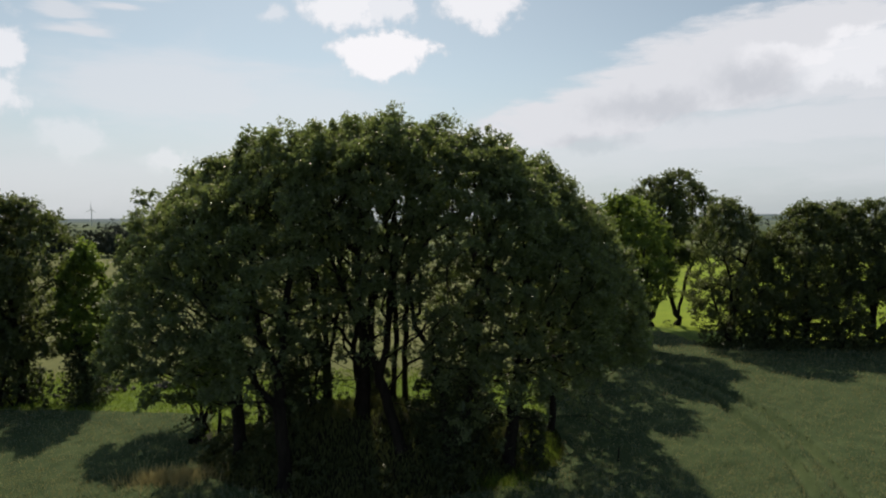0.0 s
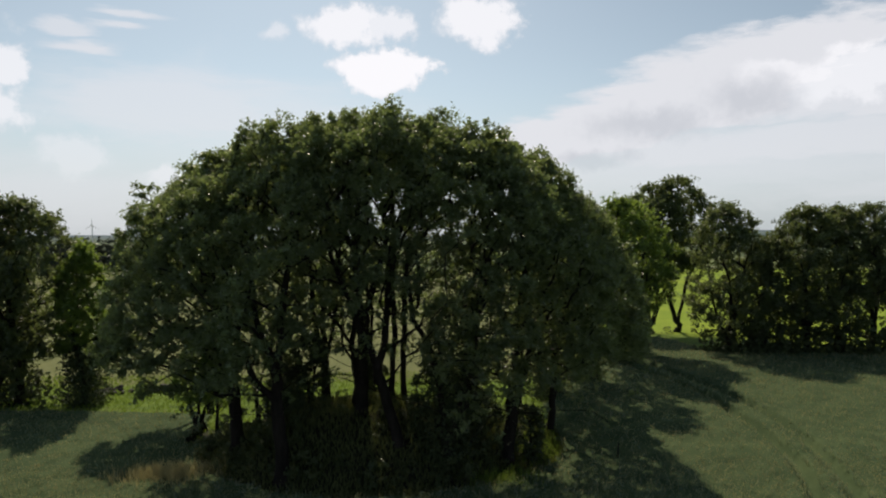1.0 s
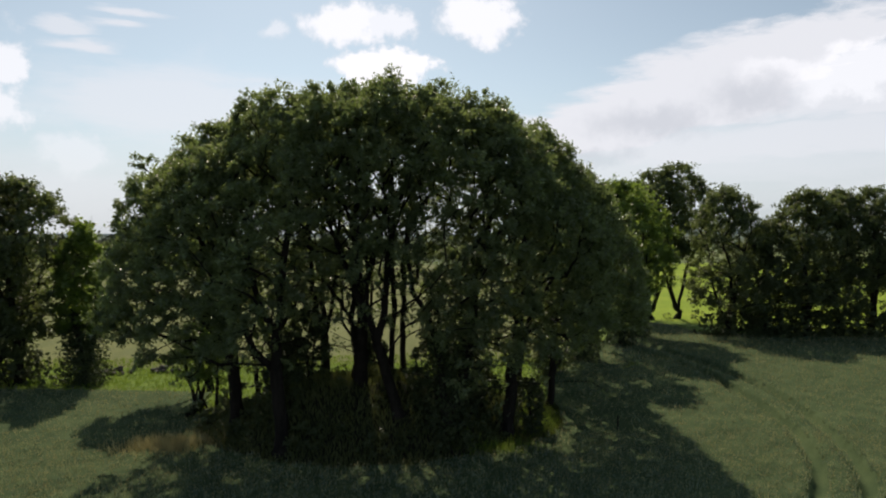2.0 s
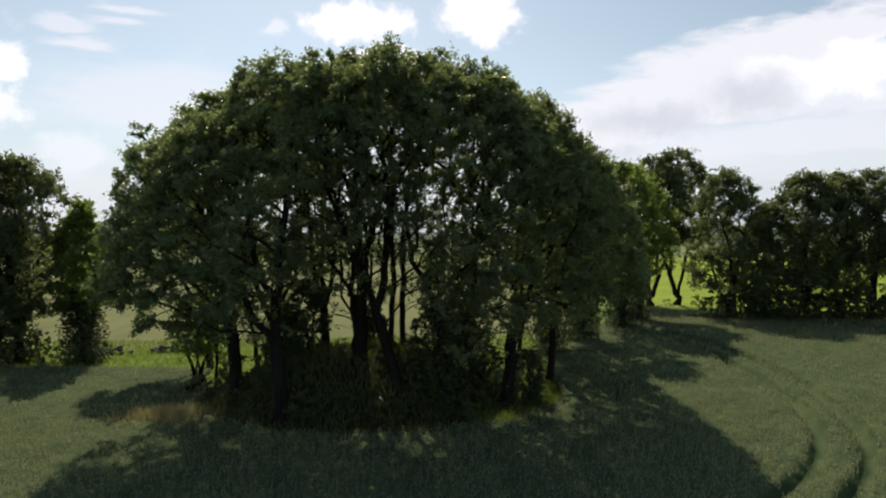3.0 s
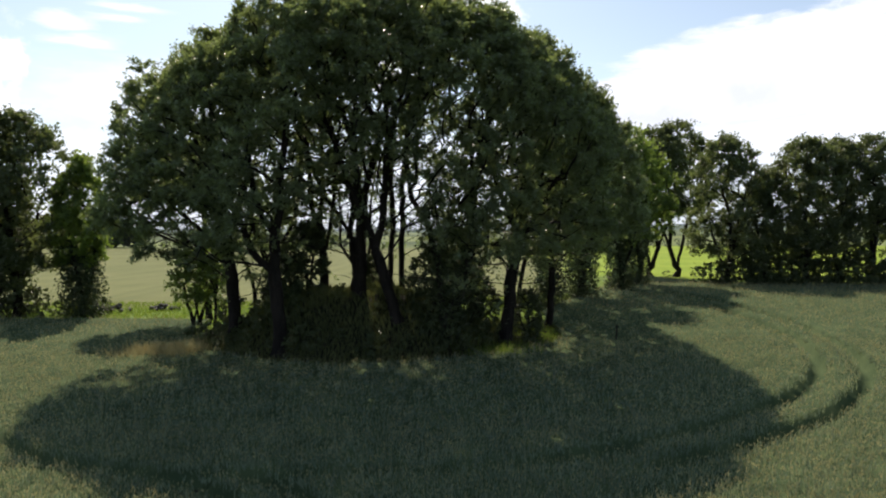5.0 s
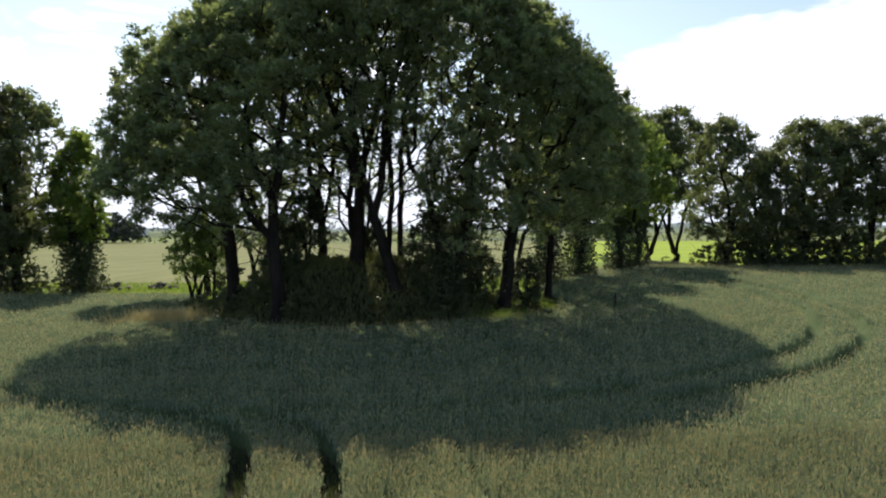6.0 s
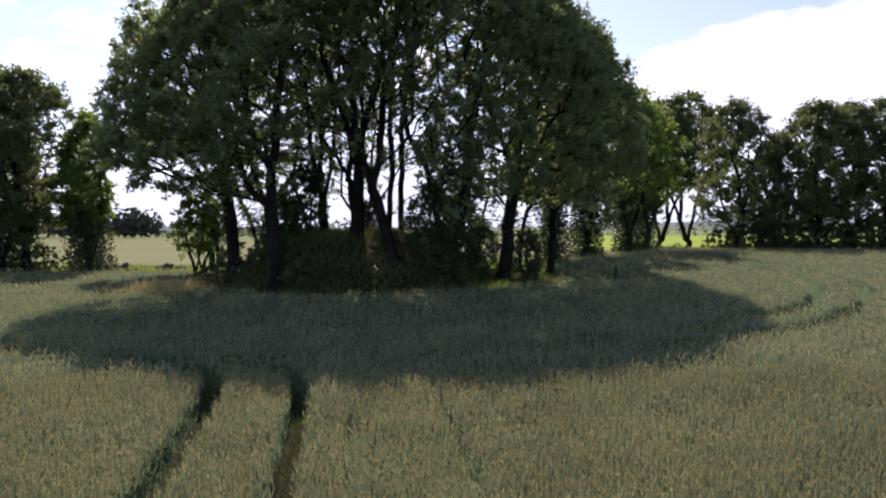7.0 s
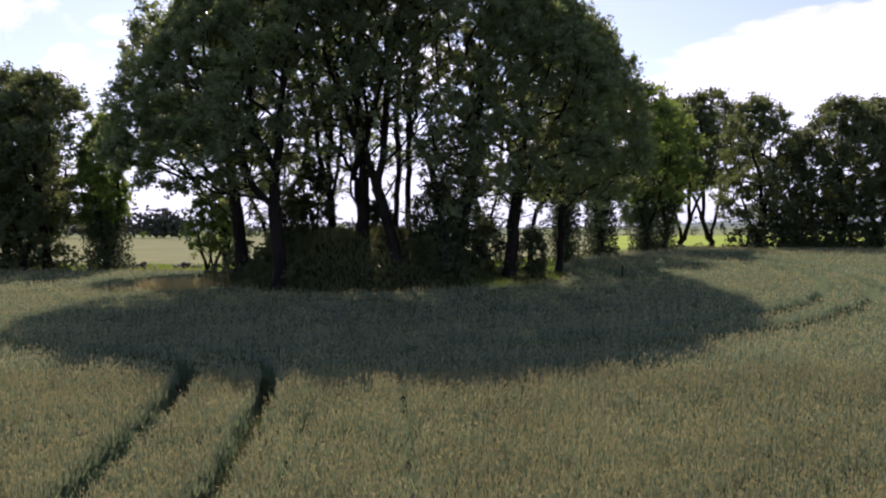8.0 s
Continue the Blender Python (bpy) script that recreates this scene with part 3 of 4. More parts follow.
def copse_tree(x, y, reach, count, stems, low, lean, skirt=0.0, tip=0.028, rich=134, fill=0.5, ivy=0, leaf=None, label=""):
    """One oak of the copse, its crown filling its share of the common roof."""
    limbs = Limbs()
    base_z = float(lie(x, y)) - 0.12
    limbs.clear = 3.0
    foot = limbs.add((0, 0, 0), -1)
    top_here = float(roof(x + lean[0] * 0.5, y + lean[1] * 0.5)) - base_z
    if isinstance(stems, int):
        fork = top_here * rng.uniform(0.05, 0.22) if stems > 1 else top_here * 0.3
        fork_at = limbs.grow_to((lean[0] * 0.12, lean[1] * 0.12, fork), foot, 0.05)
        for s in range(stems):
            a = 6.28 * s / stems + rng.uniform(-0.5, 0.5)
            out = reach * rng.uniform(0.32, 0.62) if stems > 1 else 0.3
            knee = limbs.grow_to((lean[0] * 0.4 + out * 0.6 * math.cos(a), lean[1] * 0.4 + out * 0.6 * math.sin(a), top_here * rng.uniform(0.26, 0.46)), fork_at, 0.10)
            limbs.grow_to((lean[0] * 0.7 + out * math.cos(a), lean[1] * 0.7 + out * math.sin(a), top_here * rng.uniform(0.58, 0.74)), knee, 0.09)
    else:
        for line in stems:  # each bough leaves the wood nearest to its first point
            k = int(np.argmin(np.linalg.norm(np.array(limbs.at) - line[0], axis=1)))
            for p in line:
                k = limbs.grow_to(p, k, 0.035, 0.7)
    targets, share = [], []
    tries = 0
    while len(targets) < count and tries < count * 60:
        tries += 1
        r, a = reach * math.sqrt(rng.uniform(0, 1)), rng.uniform(0, 6.283)
        px, py = lean[0] + r * math.cos(a), lean[1] + r * math.sin(a)
        top = float(roof(x + px, y + py)) - base_z
        if top < 6:
            continue
        top -= 0.75 + 0.035 * top * (r / reach) ** 2 + 0.9 * float(swell(x + px, y + py, 1.3, 11))
        if rng.uniform() > fill:
            z = top - rng.exponential(1.7)
            n = rich
        else:
            z = rng.uniform(2.0, top)
            n = rich * rng.uniform(0.4, 0.9)
        floor_here = low * float(np.interp(x + px, FLOOR_X, FLOOR_Z)) + rng.normal(0, 0.5) - base_z
        if z < floor_here:
            if z < 0.6 * floor_here or x + px < -15 or rng.uniform() > 0.3:
                continue
            n *= 0.45
        targets.append((px, py, z))
        share.append(n)
    for k in range(int(count * skirt)):  # leafy ends of the boughs that hang over the field
        r, a = reach * rng.uniform(0.72, 1.0), rng.uniform(3.4, 6.0)
        px, py = lean[0] + r * math.cos(a), lean[1] + r * math.sin(a)
        top = float(roof(x + px, y + py)) - base_z - 1.2
        under = low * float(np.interp(x + px, FLOOR_X, FLOOR_Z)) - base_z
        if top > under + 1:
            targets.append((px, py, rng.uniform(under, top)))
            share.append(rich)
    for k in range(int(count * (0.5 if -12 < x < 2 else 0.25))):  # bare twigs inside the crown
        r, a = reach * math.sqrt(rng.uniform(0, 0.6)), rng.uniform(0, 6.283)
        px, py = lean[0] + r * math.cos(a), lean[1] + r * math.sin(a)
        if not -15.5 < x + px < 9:
            continue
        targets.append((px, py, rng.uniform(6.0, max(7.0, float(roof(x + px, y + py)) * 0.75))))
        share.append(rich * 0.35 if rng.uniform() < 0.4 else 0)
    extra = None
    if ivy:
        up = rng.uniform(0.02, 0.5, ivy) ** 1.2
        ring = rng.normal(0, 0.55 + ivy / 14000, (ivy, 2))
        extra = np.stack([lean[0] * up * 0.8 + ring[:, 0] * (1.3 - up), lean[1] * up * 0.8 + ring[:, 1] * (1.3 - up), up * top_here], -1)
    return make_tree("oak_tree", (x, y), limbs, np.array(targets), share, leaf or OAK_LEAF, 0.188, tip, label, "tree", "oaks of the copse", extra)


LEFT_BOUGHS = [[(-0.1, 0, 2.0), (-0.3, 0, 4.5), (-0.7, -0.5, 8.5), (-2.0, -1.5, 13.0)], [(-0.4, 0, 5.2), (-3.2, -1.2, 8.6), (-6.2, -2.0, 10.5)], [(-0.6, -0.3, 7.2), (1.0, -1.0, 10.5), (1.6, -2.0, 14.0)]]
FORKED = [[(0.0, 0, 2.5), (-0.3, 0, 5.4), (-1.7, 0, 6.8), (-2.9, -0.3, 9.8), (-4.2, -0.8, 14.0)], [(-0.35, 0.1, 5.8), (-0.3, 0.2, 7.9), (-1.1, 0.3, 9.0), (-1.8, 0.5, 11.0), (-2.2, 0.5, 15.0)],
          [(-0.3, 0.2, 8.0), (0.1, 0, 9.6), (0.2, -0.3, 12.0), (0.9, -0.6, 16.0)]]
CURVED = [[(0.1, 0, 1.5), (-0.1, 0, 3.0), (-0.5, 0, 5.0), (-2.3, -0.3, 7.6), (-4.0, -0.6, 12.0)], [(-0.4, 0, 4.4), (0.1, 0.3, 8.0), (-0.4, 0.5, 12.0)]]
UPRIGHT = [[(0.1, 0, 3.0), (-0.1, 0, 7.0), (-0.3, -0.3, 11.0), (0.0, -1.0, 16.0)], [(0.05, 0, 5.0), (-1.2, 0.5, 9.0), (-2.8, 1.0, 14.0)], [(0.0, 0, 6.0), (1.3, -0.6, 10.5), (2.4, -1.5, 15.0)]]
LEANING = [[(-0.3, 0.1, 1.2), (-0.8, 0.2, 2.6), (-1.6, 0.4, 5.0), (-2.2, 0.5, 7.8), (-2.6, 0.3, 12.5)], [(-1.55, 0.35, 4.9), (-1.0, 0.2, 7.4), (-0.8, 0, 10.5), (0.2, -0.8, 15.0)], [(-2.0, 0.4, 6.6), (-3.4, -0.2, 10.0), (-4.8, -1.0, 14.0)]]
SLENDER = [[(0.05, 0, 3.0), (0.15, 0, 6.0), (0.1, 0, 9.0), (0.6, 0, 14.0)]]
CROOKED = [[(-0.1, 0, 2.0), (-0.3, 0, 4.6), (-0.8, 0, 6.6), (-1.2, 0, 8.0), (-2.2, 0, 9.4), (-2.7, -0.3, 12.5)], [(0.1, 0, 0.8), (1.2, 0.3, 3.4), (1.7, 0.4, 6.0), (1.9, 0.2, 9.0), (2.5, -0.5, 13.0)]]
EDGE = [[(0.1, 0, 1.5), (0.35, 0, 3.5), (0.6, 0, 6.0), (0.9, 0, 8.5), (1.0, -0.2, 11.5), (1.5, -0.5, 16.0)], [(0.65, 0, 6.4), (2.2, -0.6, 9.5), (4.2, -1.0, 13.0)], [(0.85, 0, 8.0), (-0.6, -0.5, 11.0), (-1.6, -1.0, 15.0)]]
COPSE = [
    # x, y, reach, count, stems or boughs, share of the floor height, lean, skirt of low boughs, ivy, words
    (-14.6, 51.8, 7.0, 540, LEFT_BOUGHS, 1.0, (-3.1, -2.2), 0.25, 0, "spreading oak with low boughs at the copse edge"),
    (-10.3, 46.6, 6.4, 400, FORKED, 1.0, (-3.0, -1.4), 0.22, 0, "leaning oak with a forked trunk at the foot of the mound"),
    (-9.0, 56.5, 5.8, 210, 3, 0.95, (-0.8, 0.4), 0, 0, "tall oak with several stems inside the copse"),
    (-6.3, 53.6, 5.0, 145, CURVED, 1.0, (-2.0, -0.6), 0, 0, "slender oak with a curved stem on the mound"),
    (-5.7, 51.4, 5.6, 300, UPRIGHT, 1.05, (-0.6, -3.2), 0.08, 0, "tall many-stemmed oak with a rounded dark green crown"),
    (-2.8, 48.8, 5.4, 290, LEANING, 1.05, (-0.6, -1.6), 0.08, 0, "thick leaning oak with bare forked stems on the mound"),
    (-3.8, 55.2, 3.8, 90, SLENDER, 1.2, (0.4, 0.3), 0, 0, "slender oak with a bare straight stem"),
    (-3.0, 56.0, 4.0, 100, SLENDER, 1.2, (0.8, 0.5), 0, 0, "slender oak with a bare straight stem"),
    (0.3, 49.0, 5.2, 400, CROOKED, 0.9, (2.0, -2.2), 0.16, 5200, "oak with crooked ivy-clad stems on the mound"),
    (4.6, 50.8, 5.4, 440, EDGE, 1.0, (1.7, -2.2), 0.22, 250, "oak with a leaning trunk at the foot of the mound"),
    (8.6, 58.5, 6.2, 530, 1, 0.9, (1.9, -4.8), 0.12, 0, "oak with dense foliage at the copse edge"),
    (6.8, 62.5, 5.2, 260, 1, 0.85, (4.2, -0.6), 0, 0, "oak behind the mound with a bare slender trunk"),
    (2.8, 61.0, 4.0, 170, 2, 0.9, (-0.8, 0.6), 0, 500, "oak at the far side of the mound"),
    (-7.0, 61.0, 5.0, 165, 2, 0.72, (-0.4, 0.6), 0, 0, "oak at the far side of the mound"),
    # mostly hidden oak, added to shade the ground left of the copse
    (-16.0, 63.0, 5.2, 230, 2, 0.9, (-0.8, -0.4), 0, 0, "oak at the far side of the mound"),
    (-13.2, 58.0, 5.8, 220, 2, 0.85, (-1.2, 0.4), 0, 0, "oak at the far side of the mound"),
]
for x, y, reach, count, stems, low, lean, skirt, ivy, words in COPSE:
    copse_tree(x, y, reach, count, stems, low, lean, skirt, tip=0.018 if y > 58 else 0.028, ivy=ivy, label=words)


def free_tree(name, at, height, reach, count, stems, low, leaf, label, group, leaf_size=0.35, rich=85, fill=0.35, ivy=0, spread=1.0, loose=2.0, girth=0.6, tip=0.031, boughs=(), lean=(0, 0)):
    """A tree that stands in a row: crown as a lumpy upright egg."""
    limbs = Limbs()
    limbs.clear = height * 0.12
    foot = limbs.add((0, 0, 0), -1)
    fork_at = limbs.grow_to((rng.normal(0, 0.2), rng.normal(0, 0.2), height * (0.05 if boughs else rng.uniform(0.09, 0.16))), foot, 0.05)
    for line in boughs:
        k = int(np.argmin(np.linalg.norm(np.array(limbs.at) - line[0], axis=1)))
        for p in line:
            k = limbs.grow_to(p, k, 0.03)
    for s in range(0 if boughs else stems):
        a = 6.28 * s / stems + rng.uniform(-0.4, 0.4)
        out = reach * rng.uniform(0.3, 0.5) * spread
        limbs.grow_to((out * math.cos(a), out * math.sin(a), height * rng.uniform(0.5, 0.62)), fork_at, 0.08)
    lobes = [(rng.uniform(0, 6.28), rng.uniform(0.45, 0.95), rng.uniform(0.75, 1.1)) for _ in range(5)]
    targets, share = [], []
    while len(targets) < count:
        f = rng.uniform(0, 1)
        z = height * (low + (0.97 - low) * f)
        wide = reach * (math.sin(math.pi * min(1, 0.18 + 0.82 * f) ** 0.9) ** 0.55 if f < 0.99 else 0.2)
        a = rng.uniform(0, 6.283)
        bump = 0.78 + 0.22 * max(0.0, max(math.cos(a - b) * math.cos((f - c) * 3) for b, c, _ in lobes))
        core = rng.uniform() < fill
        r = wide * bump * (rng.uniform(0, 0.8) if core else rng.uniform(0.8, 1.0))
        targets.append((lean[0] + r * math.cos(a), lean[1] + r * math.sin(a), z))
        share.append(rich * (0.6 if core else 1.0))
    extra = None
    if ivy:
        up = rng.uniform(0.0, 0.45, ivy)
        ring = np.clip(rng.normal(0, 1, (ivy, 2)), -1.7, 1.7) * girth
        extra = np.stack([ring[:, 0] * (1.5 - up), ring[:, 1] * (1.5 - up), up * height], -1)
    return make_tree(name, at, limbs, np.array(targets), share, leaf, leaf_size, tip, label, "tree", group, extra, loose)


def stand(ob, x, y, turn, size):
    """Another tree like ob, turned and sized."""
    z = float(lie(x, y)) - 0.12
    return copy_thing(ob, pose(x, y, z, 0, 0, turn) @ Matrix.Diagonal((size, size, size, 1)))


ROW = "trees of the field hedgerow"
WIDE_FORK = [[(-0.2, 0, 2.0), (-1.4, 0.2, 6.0), (-3.0, 0.3, 9.5), (-3.2, 0, 14.0)], [(0.3, 0, 2.0), (1.0, 0.2, 5.0), (1.9, 0.2, 9.0), (3.8, 0, 12.6), (4.2, 0, 16.0)], [(-1.0, 0, 5.0), (-0.9, 0.5, 10.0), (0.2, 0.5, 15.0)]]
row_a = free_tree("hedgerow_tree", (37.3, 115.5), 25.0, 6.8, 280, 2, 0.40, ROW_LEAF, "tall hedgerow tree with a wide forked trunk", ROW, rich=88, tip=0.040, boughs=WIDE_FORK)
row_b = free_tree("hedgerow_tree", (36.3, 92.0), 19.5, 5.7, 250, 3, 0.22, ROW_LEAF, "leafy hedgerow tree with dark green crown", ROW, leaf_size=0.31, rich=104, ivy=900, loose=1.7, tip=0.036)
row_c = free_tree("hedgerow_tree", (20.9, 85.0), 20.0, 5.0, 260, 2, 0.34, PALE_LEAF, "lighter green tree with dark ivy down its trunk", ROW, rich=70, ivy=5000, loose=1.7, girth=0.62)
row_d = free_tree("hedgerow_tree", (46.0, 91.5), 19.2, 6.0, 260, 3, 0.24, ROW_LEAF, "broad hedgerow tree with dark green crown", ROW, leaf_size=0.31, rich=104, ivy=900, loose=1.7, tip=0.036)
row_e = free_tree("hedgerow_tree", (14.6, 75.6), 19.0, 4.7, 230, 2, 0.36, ROW_LEAF, "dark green tree with ivy thick on its trunk", ROW, leaf_size=0.31, rich=74, ivy=6000, loose=1.6, girth=0.66)
for ob, x, y, turn, size in [
    (row_a, 32.9, 114.0, 172, 0.95), (row_b, 41.3, 92.5, 200, 0.78), (row_a, 54.0, 91.0, 250, 0.78), (row_b, 50.5, 92.5, 70, 0.98),
    (row_d, 60.0, 90.0, 100, 1.0), (row_b, 67.0, 89.0, 20, 1.0), (row_d, 27.0, 110.0, 300, 0.9), (row_e, 10.4, 69.5, 140, 0.9), (row_c, 24.6, 91.0, 60, 0.95),
    (row_d, -41.4, 71.0, 40, 1.06), (row_b, -46.5, 72.0, 200, 1.08), (row_b, -42.6, 69.0, 120, 0.74), (row_d, -50.0, 73.0, 250, 1.0),
]:
    stand(ob, x, y, turn, size)
free_tree("hedgerow_tree", (-34.9, 70.5), 15.8, 2.8, 180, 2, 0.36, PALE_LEAF, "small light green tree with an ivy-covered foot", ROW, ivy=6500, rich=70, loose=1.3, girth=0.8)
# crown mostly hidden behind the oaks; added to throw shade on the field edge
ARCHING = [[(-0.1, 0, 2.0), (-0.6, 0, 5.0), (-2.4, 0.2, 8.0), (-4.6, 0.4, 11.0)], [(-0.6, 0, 5.2), (-0.4, 0.3, 9.0), (-1.6, 0.4, 12.5)]]
free_tree("hedgerow_tree", (-21.2, 66.5), 17.5, 4.4, 200, 2, 0.64, ROW_LEAF, "dark tree arching over the field edge, added for its shade", ROW, leaf_size=0.28, rich=88, loose=1.4, boughs=ARCHING, lean=(-3.8, 0.5))
sapling = free_tree("young_tree", (-20.9, 60.5), 7.4, 1.7, 60, 2, 0.34, PALE_LEAF, "young light green tree at the copse edge", "young trees at the copse edge", leaf_size=0.22, rich=60, loose=0.9)
for x, y, turn, size in [(-19.9, 61.0, 200, 1.05), (-18.6, 60.0, 300, 0.95)]:
    stand(sapling, x, y, turn, size)
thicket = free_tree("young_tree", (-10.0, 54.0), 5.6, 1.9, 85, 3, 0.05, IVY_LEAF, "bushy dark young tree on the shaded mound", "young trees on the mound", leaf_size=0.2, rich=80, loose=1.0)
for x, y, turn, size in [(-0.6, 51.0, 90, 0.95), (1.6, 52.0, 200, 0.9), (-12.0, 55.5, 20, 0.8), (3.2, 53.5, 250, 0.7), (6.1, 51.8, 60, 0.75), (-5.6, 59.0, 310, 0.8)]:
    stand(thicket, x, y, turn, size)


# ------------------------------------------------------------------ shrubs
def make_shrub(at, height, reach, count, leaf, label, group, rich=42, leaf_size=0.17):
    stems, bits = [], []
    for s in range(5):
        a = rng.uniform(0, 6.28)
        tip = np.array((reach * 0.8 * math.cos(a), reach * 0.8 * math.sin(a), height * rng.uniform(0.6, 0.95)))
        f = np.linspace(0, 1, 5)[:, None]
        stems.append(tube(tip * f + np.array((0, 0, 0.15)) * np.sin(f * 3.1), np.linspace(0.03, 0.008, 5), 4))
    for k in range(count):
        a, f = rng.uniform(0, 6.28), rng.uniform(0.05, 1)
        r = reach * math.sqrt(max(0.05, 1 - f * f)) * rng.uniform(0.5, 1.0)
        bits.append(clump(np.array((r * math.cos(a), r * math.sin(a), height * f * 0.9)), rich, 0.38))
    root = new("shrub")
    root.location = (at[0], at[1], float(lie(*at)) - 0.05)
    for v, q in stems:
        part("stem", quad_mesh("stem", v, q, [BARK], smooth=True), root)
    part("foliage", quad_mesh("foliage", *leaves(np.concatenate(bits), leaf_size), [leaf]), root)
    return tagged(root, label, "shrub", group)


UNDER = "undergrowth of the copse"
shrubs = [make_shrub((-9.0, 47.0), 1.7, 1.5, 22, SHRUB_LEAF, "dense green shrub on the shaded mound", UNDER),
          make_shrub((-4.0, 46.3), 1.4, 1.6, 22, SHRUB_LEAF, "dense green shrub on the shaded mound", UNDER),
          make_shrub((1.0, 46.3), 2.2, 1.6, 28, SHRUB_LEAF, "tall dark shrub on the shaded mound", UNDER)]
for k in range(40):
    a, r = rng.uniform(0, 6.28), math.sqrt(rng.uniform(0.02, 1))
    x, y = -4.2 + 11.5 * r * math.cos(a), 53.0 + 7.4 * r * math.sin(a)
    size = rng.uniform(0.3, 0.6)
    stand(shrubs[k % 3], x, y, rng.uniform(0, 360), size)
for k in range(16):
    x, y = rng.uniform(-16.5, -9), rng.uniform(46.5, 55)
    if ((x + 4.4) / 13) ** 2 + ((y - 54.5) / 9.8) ** 2 < 1:
        stand(shrubs[k % 3], x, y, rng.uniform(0, 360), rng.uniform(0.35, 0.6))
for x, y, size in [(-15.2, 54.5, 1.2), (-12.6, 56.5, 1.3), (-10.2, 57.5, 0.9), (0.6, 48.8, 1.1), (1.8, 50.6, 1.3), (-0.6, 50.4, 1.1), (3.4, 50.2, 0.8)]:
    stand(shrubs[2], x, y, rng.uniform(0, 360), size)
for k in range(22):
    x, y = rng.uniform(-17.5, -10.5), rng.uniform(49.5, 58)
    stand(shrubs[k % 3], x, y, rng.uniform(0, 360), rng.uniform(0.6, 1.05))
HEDGE = "hedge below the row of trees"
hedge = make_shrub((41.0, 93.0), 3.0, 2.4, 40, SHRUB_LEAF, "dark thick hedge bush below the trees", HEDGE, 26, 0.22)
for k in range(50):
    f = (k + rng.uniform(-0.3, 0.3)) / 49
    stand(hedge, 34.5 + 38 * f, 92.5 - 4 * f + rng.uniform(-0.6, 0.6), rng.uniform(0, 360), rng.uniform(1.05, 1.6))
for x, y, size in [(-45, 73, 1.2), (-41.2, 69.2, 1.4), (-43.6, 68.8, 1.6), (-46.6, 69.6, 1.7), (-39.4, 70.2, 1.0), (-41.5, 73.5, 1.1), (-43, 72, 1.0), (-50, 73, 1.2), (-37, 73.5, 0.8), (-35, 74, 0.6), (21.5, 84.5, 0.7), (15.2, 75.2, 0.6), (18, 86, 0.5), (26, 109, 0.5), (24, 92, 0.6), (28.5, 113, 0.45), (35.2, 113.5, 0.45), (39.5, 112, 0.7), (13.5, 77, 0.5)]:
    stand(hedge, x, y, rng.uniform(0, 360), size)


# ------------------------------------------------------------------ grass
def blades(x, y, tall, wide):
    n = len(x)
    foot = np.stack([x, y, lie(x, y)], -1)
    way = unit(np.stack([rng.normal(0, 0.35, n), rng.normal(0, 0.35, n), np.ones(n)], -1)) * (tall * rng.uniform(0.6, 1.3, n))[:, None]
    turn = rng.uniform(0, 6.28, n)
    return kites(foot, way, np.stack([np.cos(turn), np.sin(turn), np.zeros(n)], -1) * wide, 0.4)


def grass_stuff(name, x, y, tall, wide, mat, label):
    ob = new(name, quad_mesh(name, *blades(x, y, tall, wide), [mat]))
    return tagged(ob, label, "grass", kind="stuff")


a, r = rng.uniform(0, 6.283, 34000), np.sqrt(rng.uniform(0.0, 1.12, 34000))
x, y = -4.4 + 13.5 * r * np.cos(a), 54.5 + 10.3 * r * np.sin(a)
grass_stuff("mound_grass", x, y, 0.55, 0.035, SHADED_MOUND_BLADE, "long grass and weeds on the mound, darkened for its shade")
x, y = rng.uniform(-60, 32, 24000), rng.uniform(58, 84, 24000)
ok = (~in_crop(x, y)) & (((x + 4.4) / 12) ** 2 + ((y - 54.5) / 9.5) ** 2 > 1)
grass_stuff("verge_grass", x[ok], y[ok], 0.35, 0.06, GRASS_BLADE, "sunlit rough green grass along the field edge")
for pts in (TRACK_POINTS[3], TRACK_POINTS[5]):
    pick = pts[rng.integers(0, len(pts), 90 * len(pts) // 8)] + rng.normal(0, 0.14, (90 * len(pts) // 8, 2))
    grass_stuff("track_weeds", pick[:, 0], pick[:, 1], 0.27, 0.013, SHRUB_LEAF, "short dark weeds growing in a wheel track")
x, y = rng.normal(4.2, 1.1, 700), rng.normal(46.8, 0.8, 700)
grass_stuff("tall_weeds", x, y, 1.0, 0.03, GRASS_BLADE, "tall light green weeds at the foot of the mound")
# lighter blades here paint the patch of sun at the mound's end
x, y = rng.normal(7.5, 1.1, 4200), rng.normal(54.8, 2.2, 4200)
grass_stuff("sun_patch_grass", x, y, 0.5, 0.035, GRASS_BLADE, "grass at the mound's end, its lighter green standing in for sunlight")
x, y = rng.normal(-18.7, 1.3, 2000), rng.normal(48.8, 0.7, 2000)
grass_stuff("dry_grass", x, y, 1.25, 0.03, DRY_BLADE, "pale dry tall grass at the edge of the wheat")


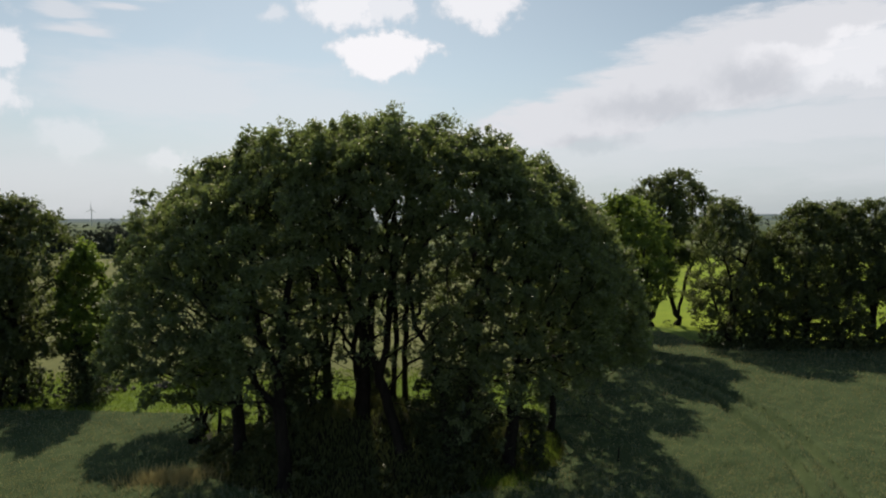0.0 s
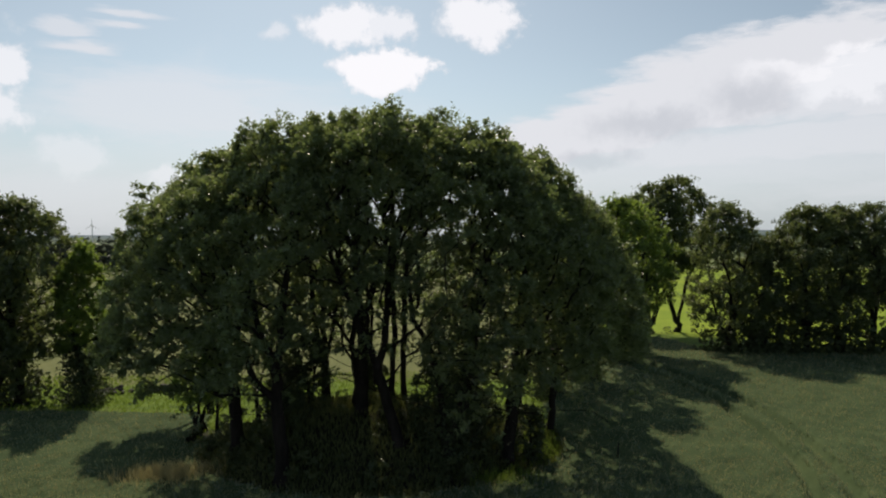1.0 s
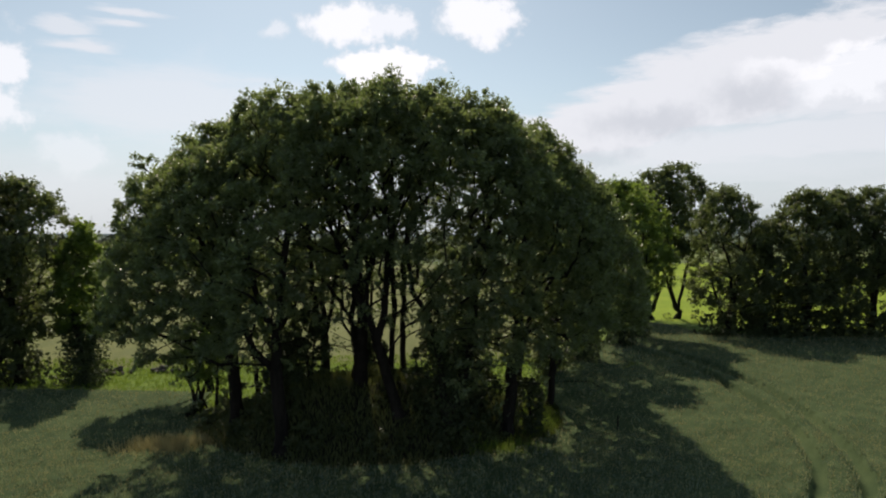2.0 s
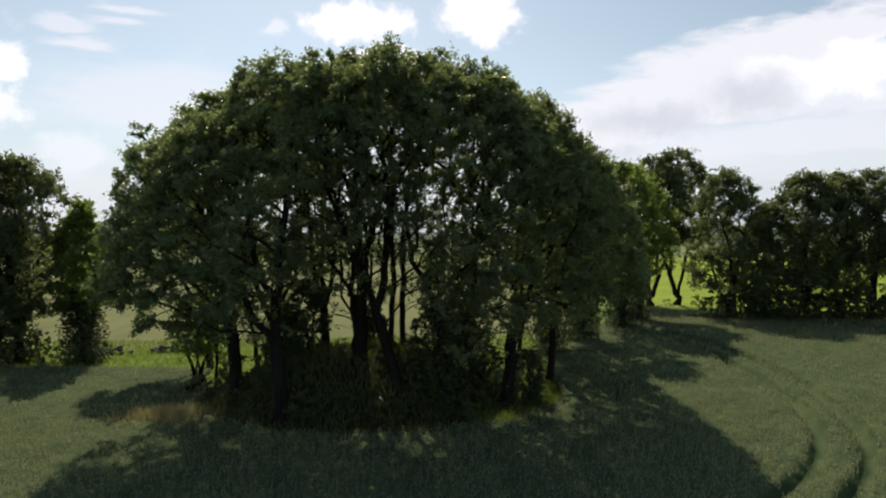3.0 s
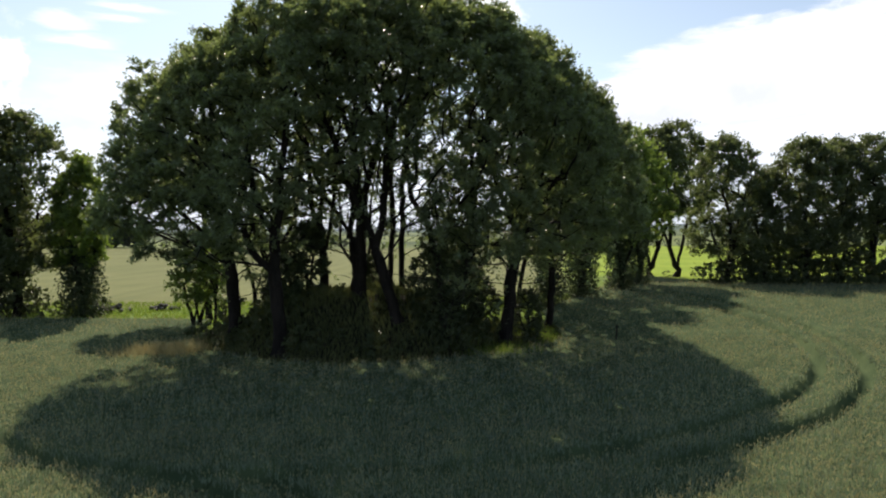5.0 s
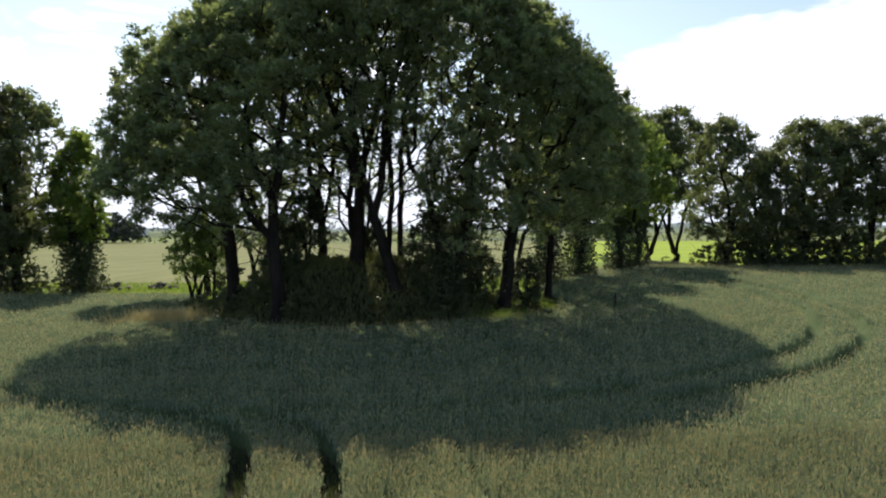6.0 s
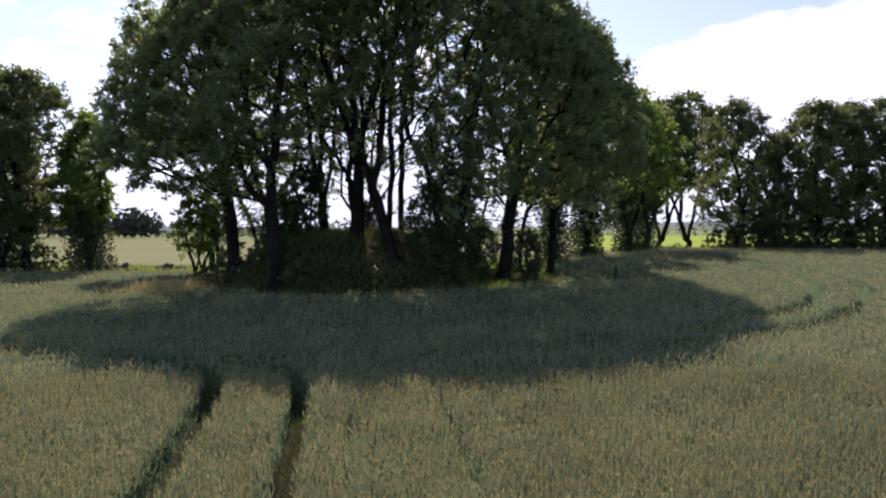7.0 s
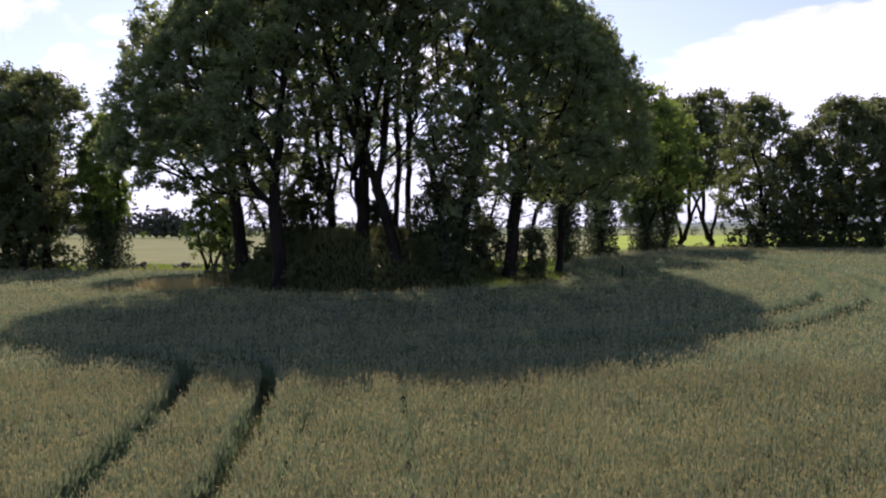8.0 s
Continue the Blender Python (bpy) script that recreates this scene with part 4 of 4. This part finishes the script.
# ------------------------------------------------------------------ distance
def far_wood(name, spots, height, label, leaf=None):
    bits = []
    for x, y in spots:
        h = height * rng.uniform(0.7, 1.2)
        z = float(lie(x, y))
        for k in range(8):
            a, f = rng.uniform(0, 6.28), rng.uniform(0.12, 0.95)
            r = h * 0.42 * math.sqrt(max(0.1, 1 - (2 * f - 0.9) ** 2)) * rng.uniform(0.4, 1)
            bits.append(clump(np.array((x + r * math.cos(a), y + r * math.sin(a), z + f * h)), 20, h * 0.19))
    ob = new(name, quad_mesh(name, *leaves(np.concatenate(bits), height * 0.11), [leaf or FAR_WOOD]))
    return tagged(ob, label, "woods", kind="stuff")


def belt(x0, y0, x1, y1, n, jitter):
    f = rng.uniform(0, 1, n)
    return list(zip(x0 + (x1 - x0) * f + rng.normal(0, jitter, n), y0 + (y1 - y0) * f + rng.normal(0, jitter, n)))


far_wood("far_wood", belt(-235, 352, -146, 348, 115, 4), 12.5, "dark green woodland beyond the far field")
far_wood("far_wood", belt(-131, 350, -60, 352, 34, 4), 8.5, "clump of dark trees beyond the far field")
far_wood("far_wood", belt(-150, 346, -40, 350, 60, 3), 5.5, "low dark trees and bushes at the end of the far field")
far_wood("far_hedge", belt(-200, 337, 60, 337, 80, 1.5), 3.2, "line of pale bushes at the end of the far field", PALE_LEAF)
far_wood("far_hedge", belt(60, 318, 330, 318, 90, 1.5), 3.4, "dark hedge at the end of the bright field")
far_wood("far_wood", belt(-100, 560, 340, 580, 60, 12), 9, "dark green woodland in the distance")
far_wood("far_wood", belt(-700, 800, 900, 820, 110, 20), 15, "dark green woodland in the distance")


def heap(at, long, wide, tall):
    """A low pile of field stones."""
    root = new("stone_heap")
    root.location = (at[0], at[1], float(lie(*at)))
    for k in range(26):
        a, f = rng.uniform(0, 6.28), math.sqrt(rng.uniform(0, 1))
        size = rng.uniform(0.16, 0.36)
        bm = bmesh.new()
        bmesh.ops.create_icosphere(bm, subdivisions=1, radius=size)
        for v in bm.verts:
            v.co *= rng.uniform(0.75, 1.15)
            v.co.z *= 0.75
        me = bpy.data.meshes.new("stone")
        bm.to_mesh(me)
        bm.free()
        me.materials.append(STONE)
        ob = part("stone", me, root)
        ob.location = (long * f * math.cos(a), wide * f * math.sin(a), size * 0.4 + tall * (1 - f) * rng.uniform(0.3, 1))
    return tagged(root, "dark heap of field stones on the green verge", "stone heap", "stone heaps on the verge")


heap((-34.2, 75.5), 1.8, 0.8, 1.1)
heap((-29.2, 76.5), 1.7, 0.7, 0.9)


def farmhouse(at, turn):
    """A small white house far off: walls, pitched roof, chimney, door and windows."""
    root = new("farmhouse")
    root.matrix_basis = pose(at[0], at[1], float(lie(*at)), 0, 0, turn) @ Matrix.Diagonal((0.9, 0.9, 0.9, 1))

    def box(name, parent, x0, x1, y0, y1, z0, z1, mat, label=""):
        bm = bmesh.new()
        bmesh.ops.create_cube(bm, size=1.0, matrix=Matrix.Translation(((x0 + x1) / 2, (y0 + y1) / 2, (z0 + z1) / 2)) @ Matrix.Diagonal((x1 - x0, y1 - y0, z1 - z0, 1)))
        me = bpy.data.meshes.new(name)
        bm.to_mesh(me)
        bm.free()
        me.materials.append(mat)
        return part(name, me, parent, label)

    wall = box("wall", root, -4.5, 4.5, -3, 3, 0, 2.6, WHITEWASH)
    slope = [(-4.8, -3.4, 2.5), (4.8, -3.4, 2.5), (4.8, 0, 5.6), (-4.8, 0, 5.6), (4.8, 3.4, 2.5), (-4.8, 3.4, 2.5)]
    v = np.array(slope + [(x, y, z - 0.18) for x, y, z in slope])
    q = np.array([(0, 1, 2, 3), (3, 2, 4, 5), (6, 9, 8, 7), (9, 11, 10, 8), (0, 6, 7, 1), (5, 4, 10, 11), (1, 7, 8, 2), (2, 8, 10, 4), (0, 3, 9, 6), (3, 5, 11, 9)])
    top = part("roof", quad_mesh("roof", v, q, [GLINT_ROOF]), root, "pitched roof, near white to carry a glint of sky")
    for side in (-4.45, 4.45):
        g = np.array([(side, -3, 2.6), (side, 3, 2.6), (side, 0.05, 5.3), (side, -0.05, 5.3)])
        part("gable", quad_mesh("gable", g, np.array([(0, 1, 2, 3)]), [WHITEWASH]), root)
    box("chimney", top, 1.5, 2.1, -0.3, 0.3, 5.0, 6.3, STONE)
    box("door", wall, -0.5, 0.5, -3.04, -2.98, 0, 2.0, BARK)
    for x in (-3.2, -1.8, 1.8, 3.2):
        box("window", wall, x - 0.45, x + 0.45, -3.04, -2.98, 0.9, 2.0, DARK_GLASS)
    return tagged(root, "small white farmhouse with pale roof among far trees", "house")


farmhouse((-288.0, 700.0), 12)


def post(at):
    """A weathered wooden post standing in the crop."""
    bm = bmesh.new()
    bmesh.ops.create_cone(bm, cap_ends=True, segments=10, radius1=0.065, radius2=0.055, depth=1.6, matrix=Matrix.Translation((0, 0, 0.7)))
    for v in bm.verts:
        v.co.x += 0.03 * v.co.z
    me = bpy.data.meshes.new("post")
    bm.to_mesh(me)
    bm.free()
    me.materials.append(BARK)
    ob = new("post", me)
    ob.location = (at[0], at[1], float(lie(*at)))
    return tagged(ob, "dark weathered wooden post standing in the wheat", "post")


post((12.4, 50.8))


def wind_turbine(at, hub):
    """A wind turbine on the horizon, its rotor at rest."""
    root = new("wind_turbine")
    root.location = (at[0], at[1], float(lie(*at)))
    part("tower", quad_mesh("tower", *tube([(0, 0, 0), (0, 0, hub / 2), (0, 0, hub)], [1.3, 1.0, 0.7], 12), [WHITEWASH], smooth=True), root)
    part("nacelle", quad_mesh("nacelle", *tube([(0, -2.2, hub), (0, -2, hub), (0, 3, hub), (0, 3.3, hub)], [0.3, 1.0, 0.9, 0.2], 10), [WHITEWASH], smooth=True), root)
    for k in range(3):
        a = radians(90 + 120 * k)
        way = np.array((math.cos(a), 0, math.sin(a)))
        mid = np.array((0, -2.4, hub))
        part("blade", quad_mesh("blade", *tube([mid + way * d for d in (0, 2, 8, 16)], [0.4, 0.7, 0.5, 0.1], 8), [WHITEWASH], smooth=True), root)
    return tagged(root, "white wind turbine standing far off behind the wood", "wind turbine")


wind_turbine((-724.0, 1500.0), 34.0)
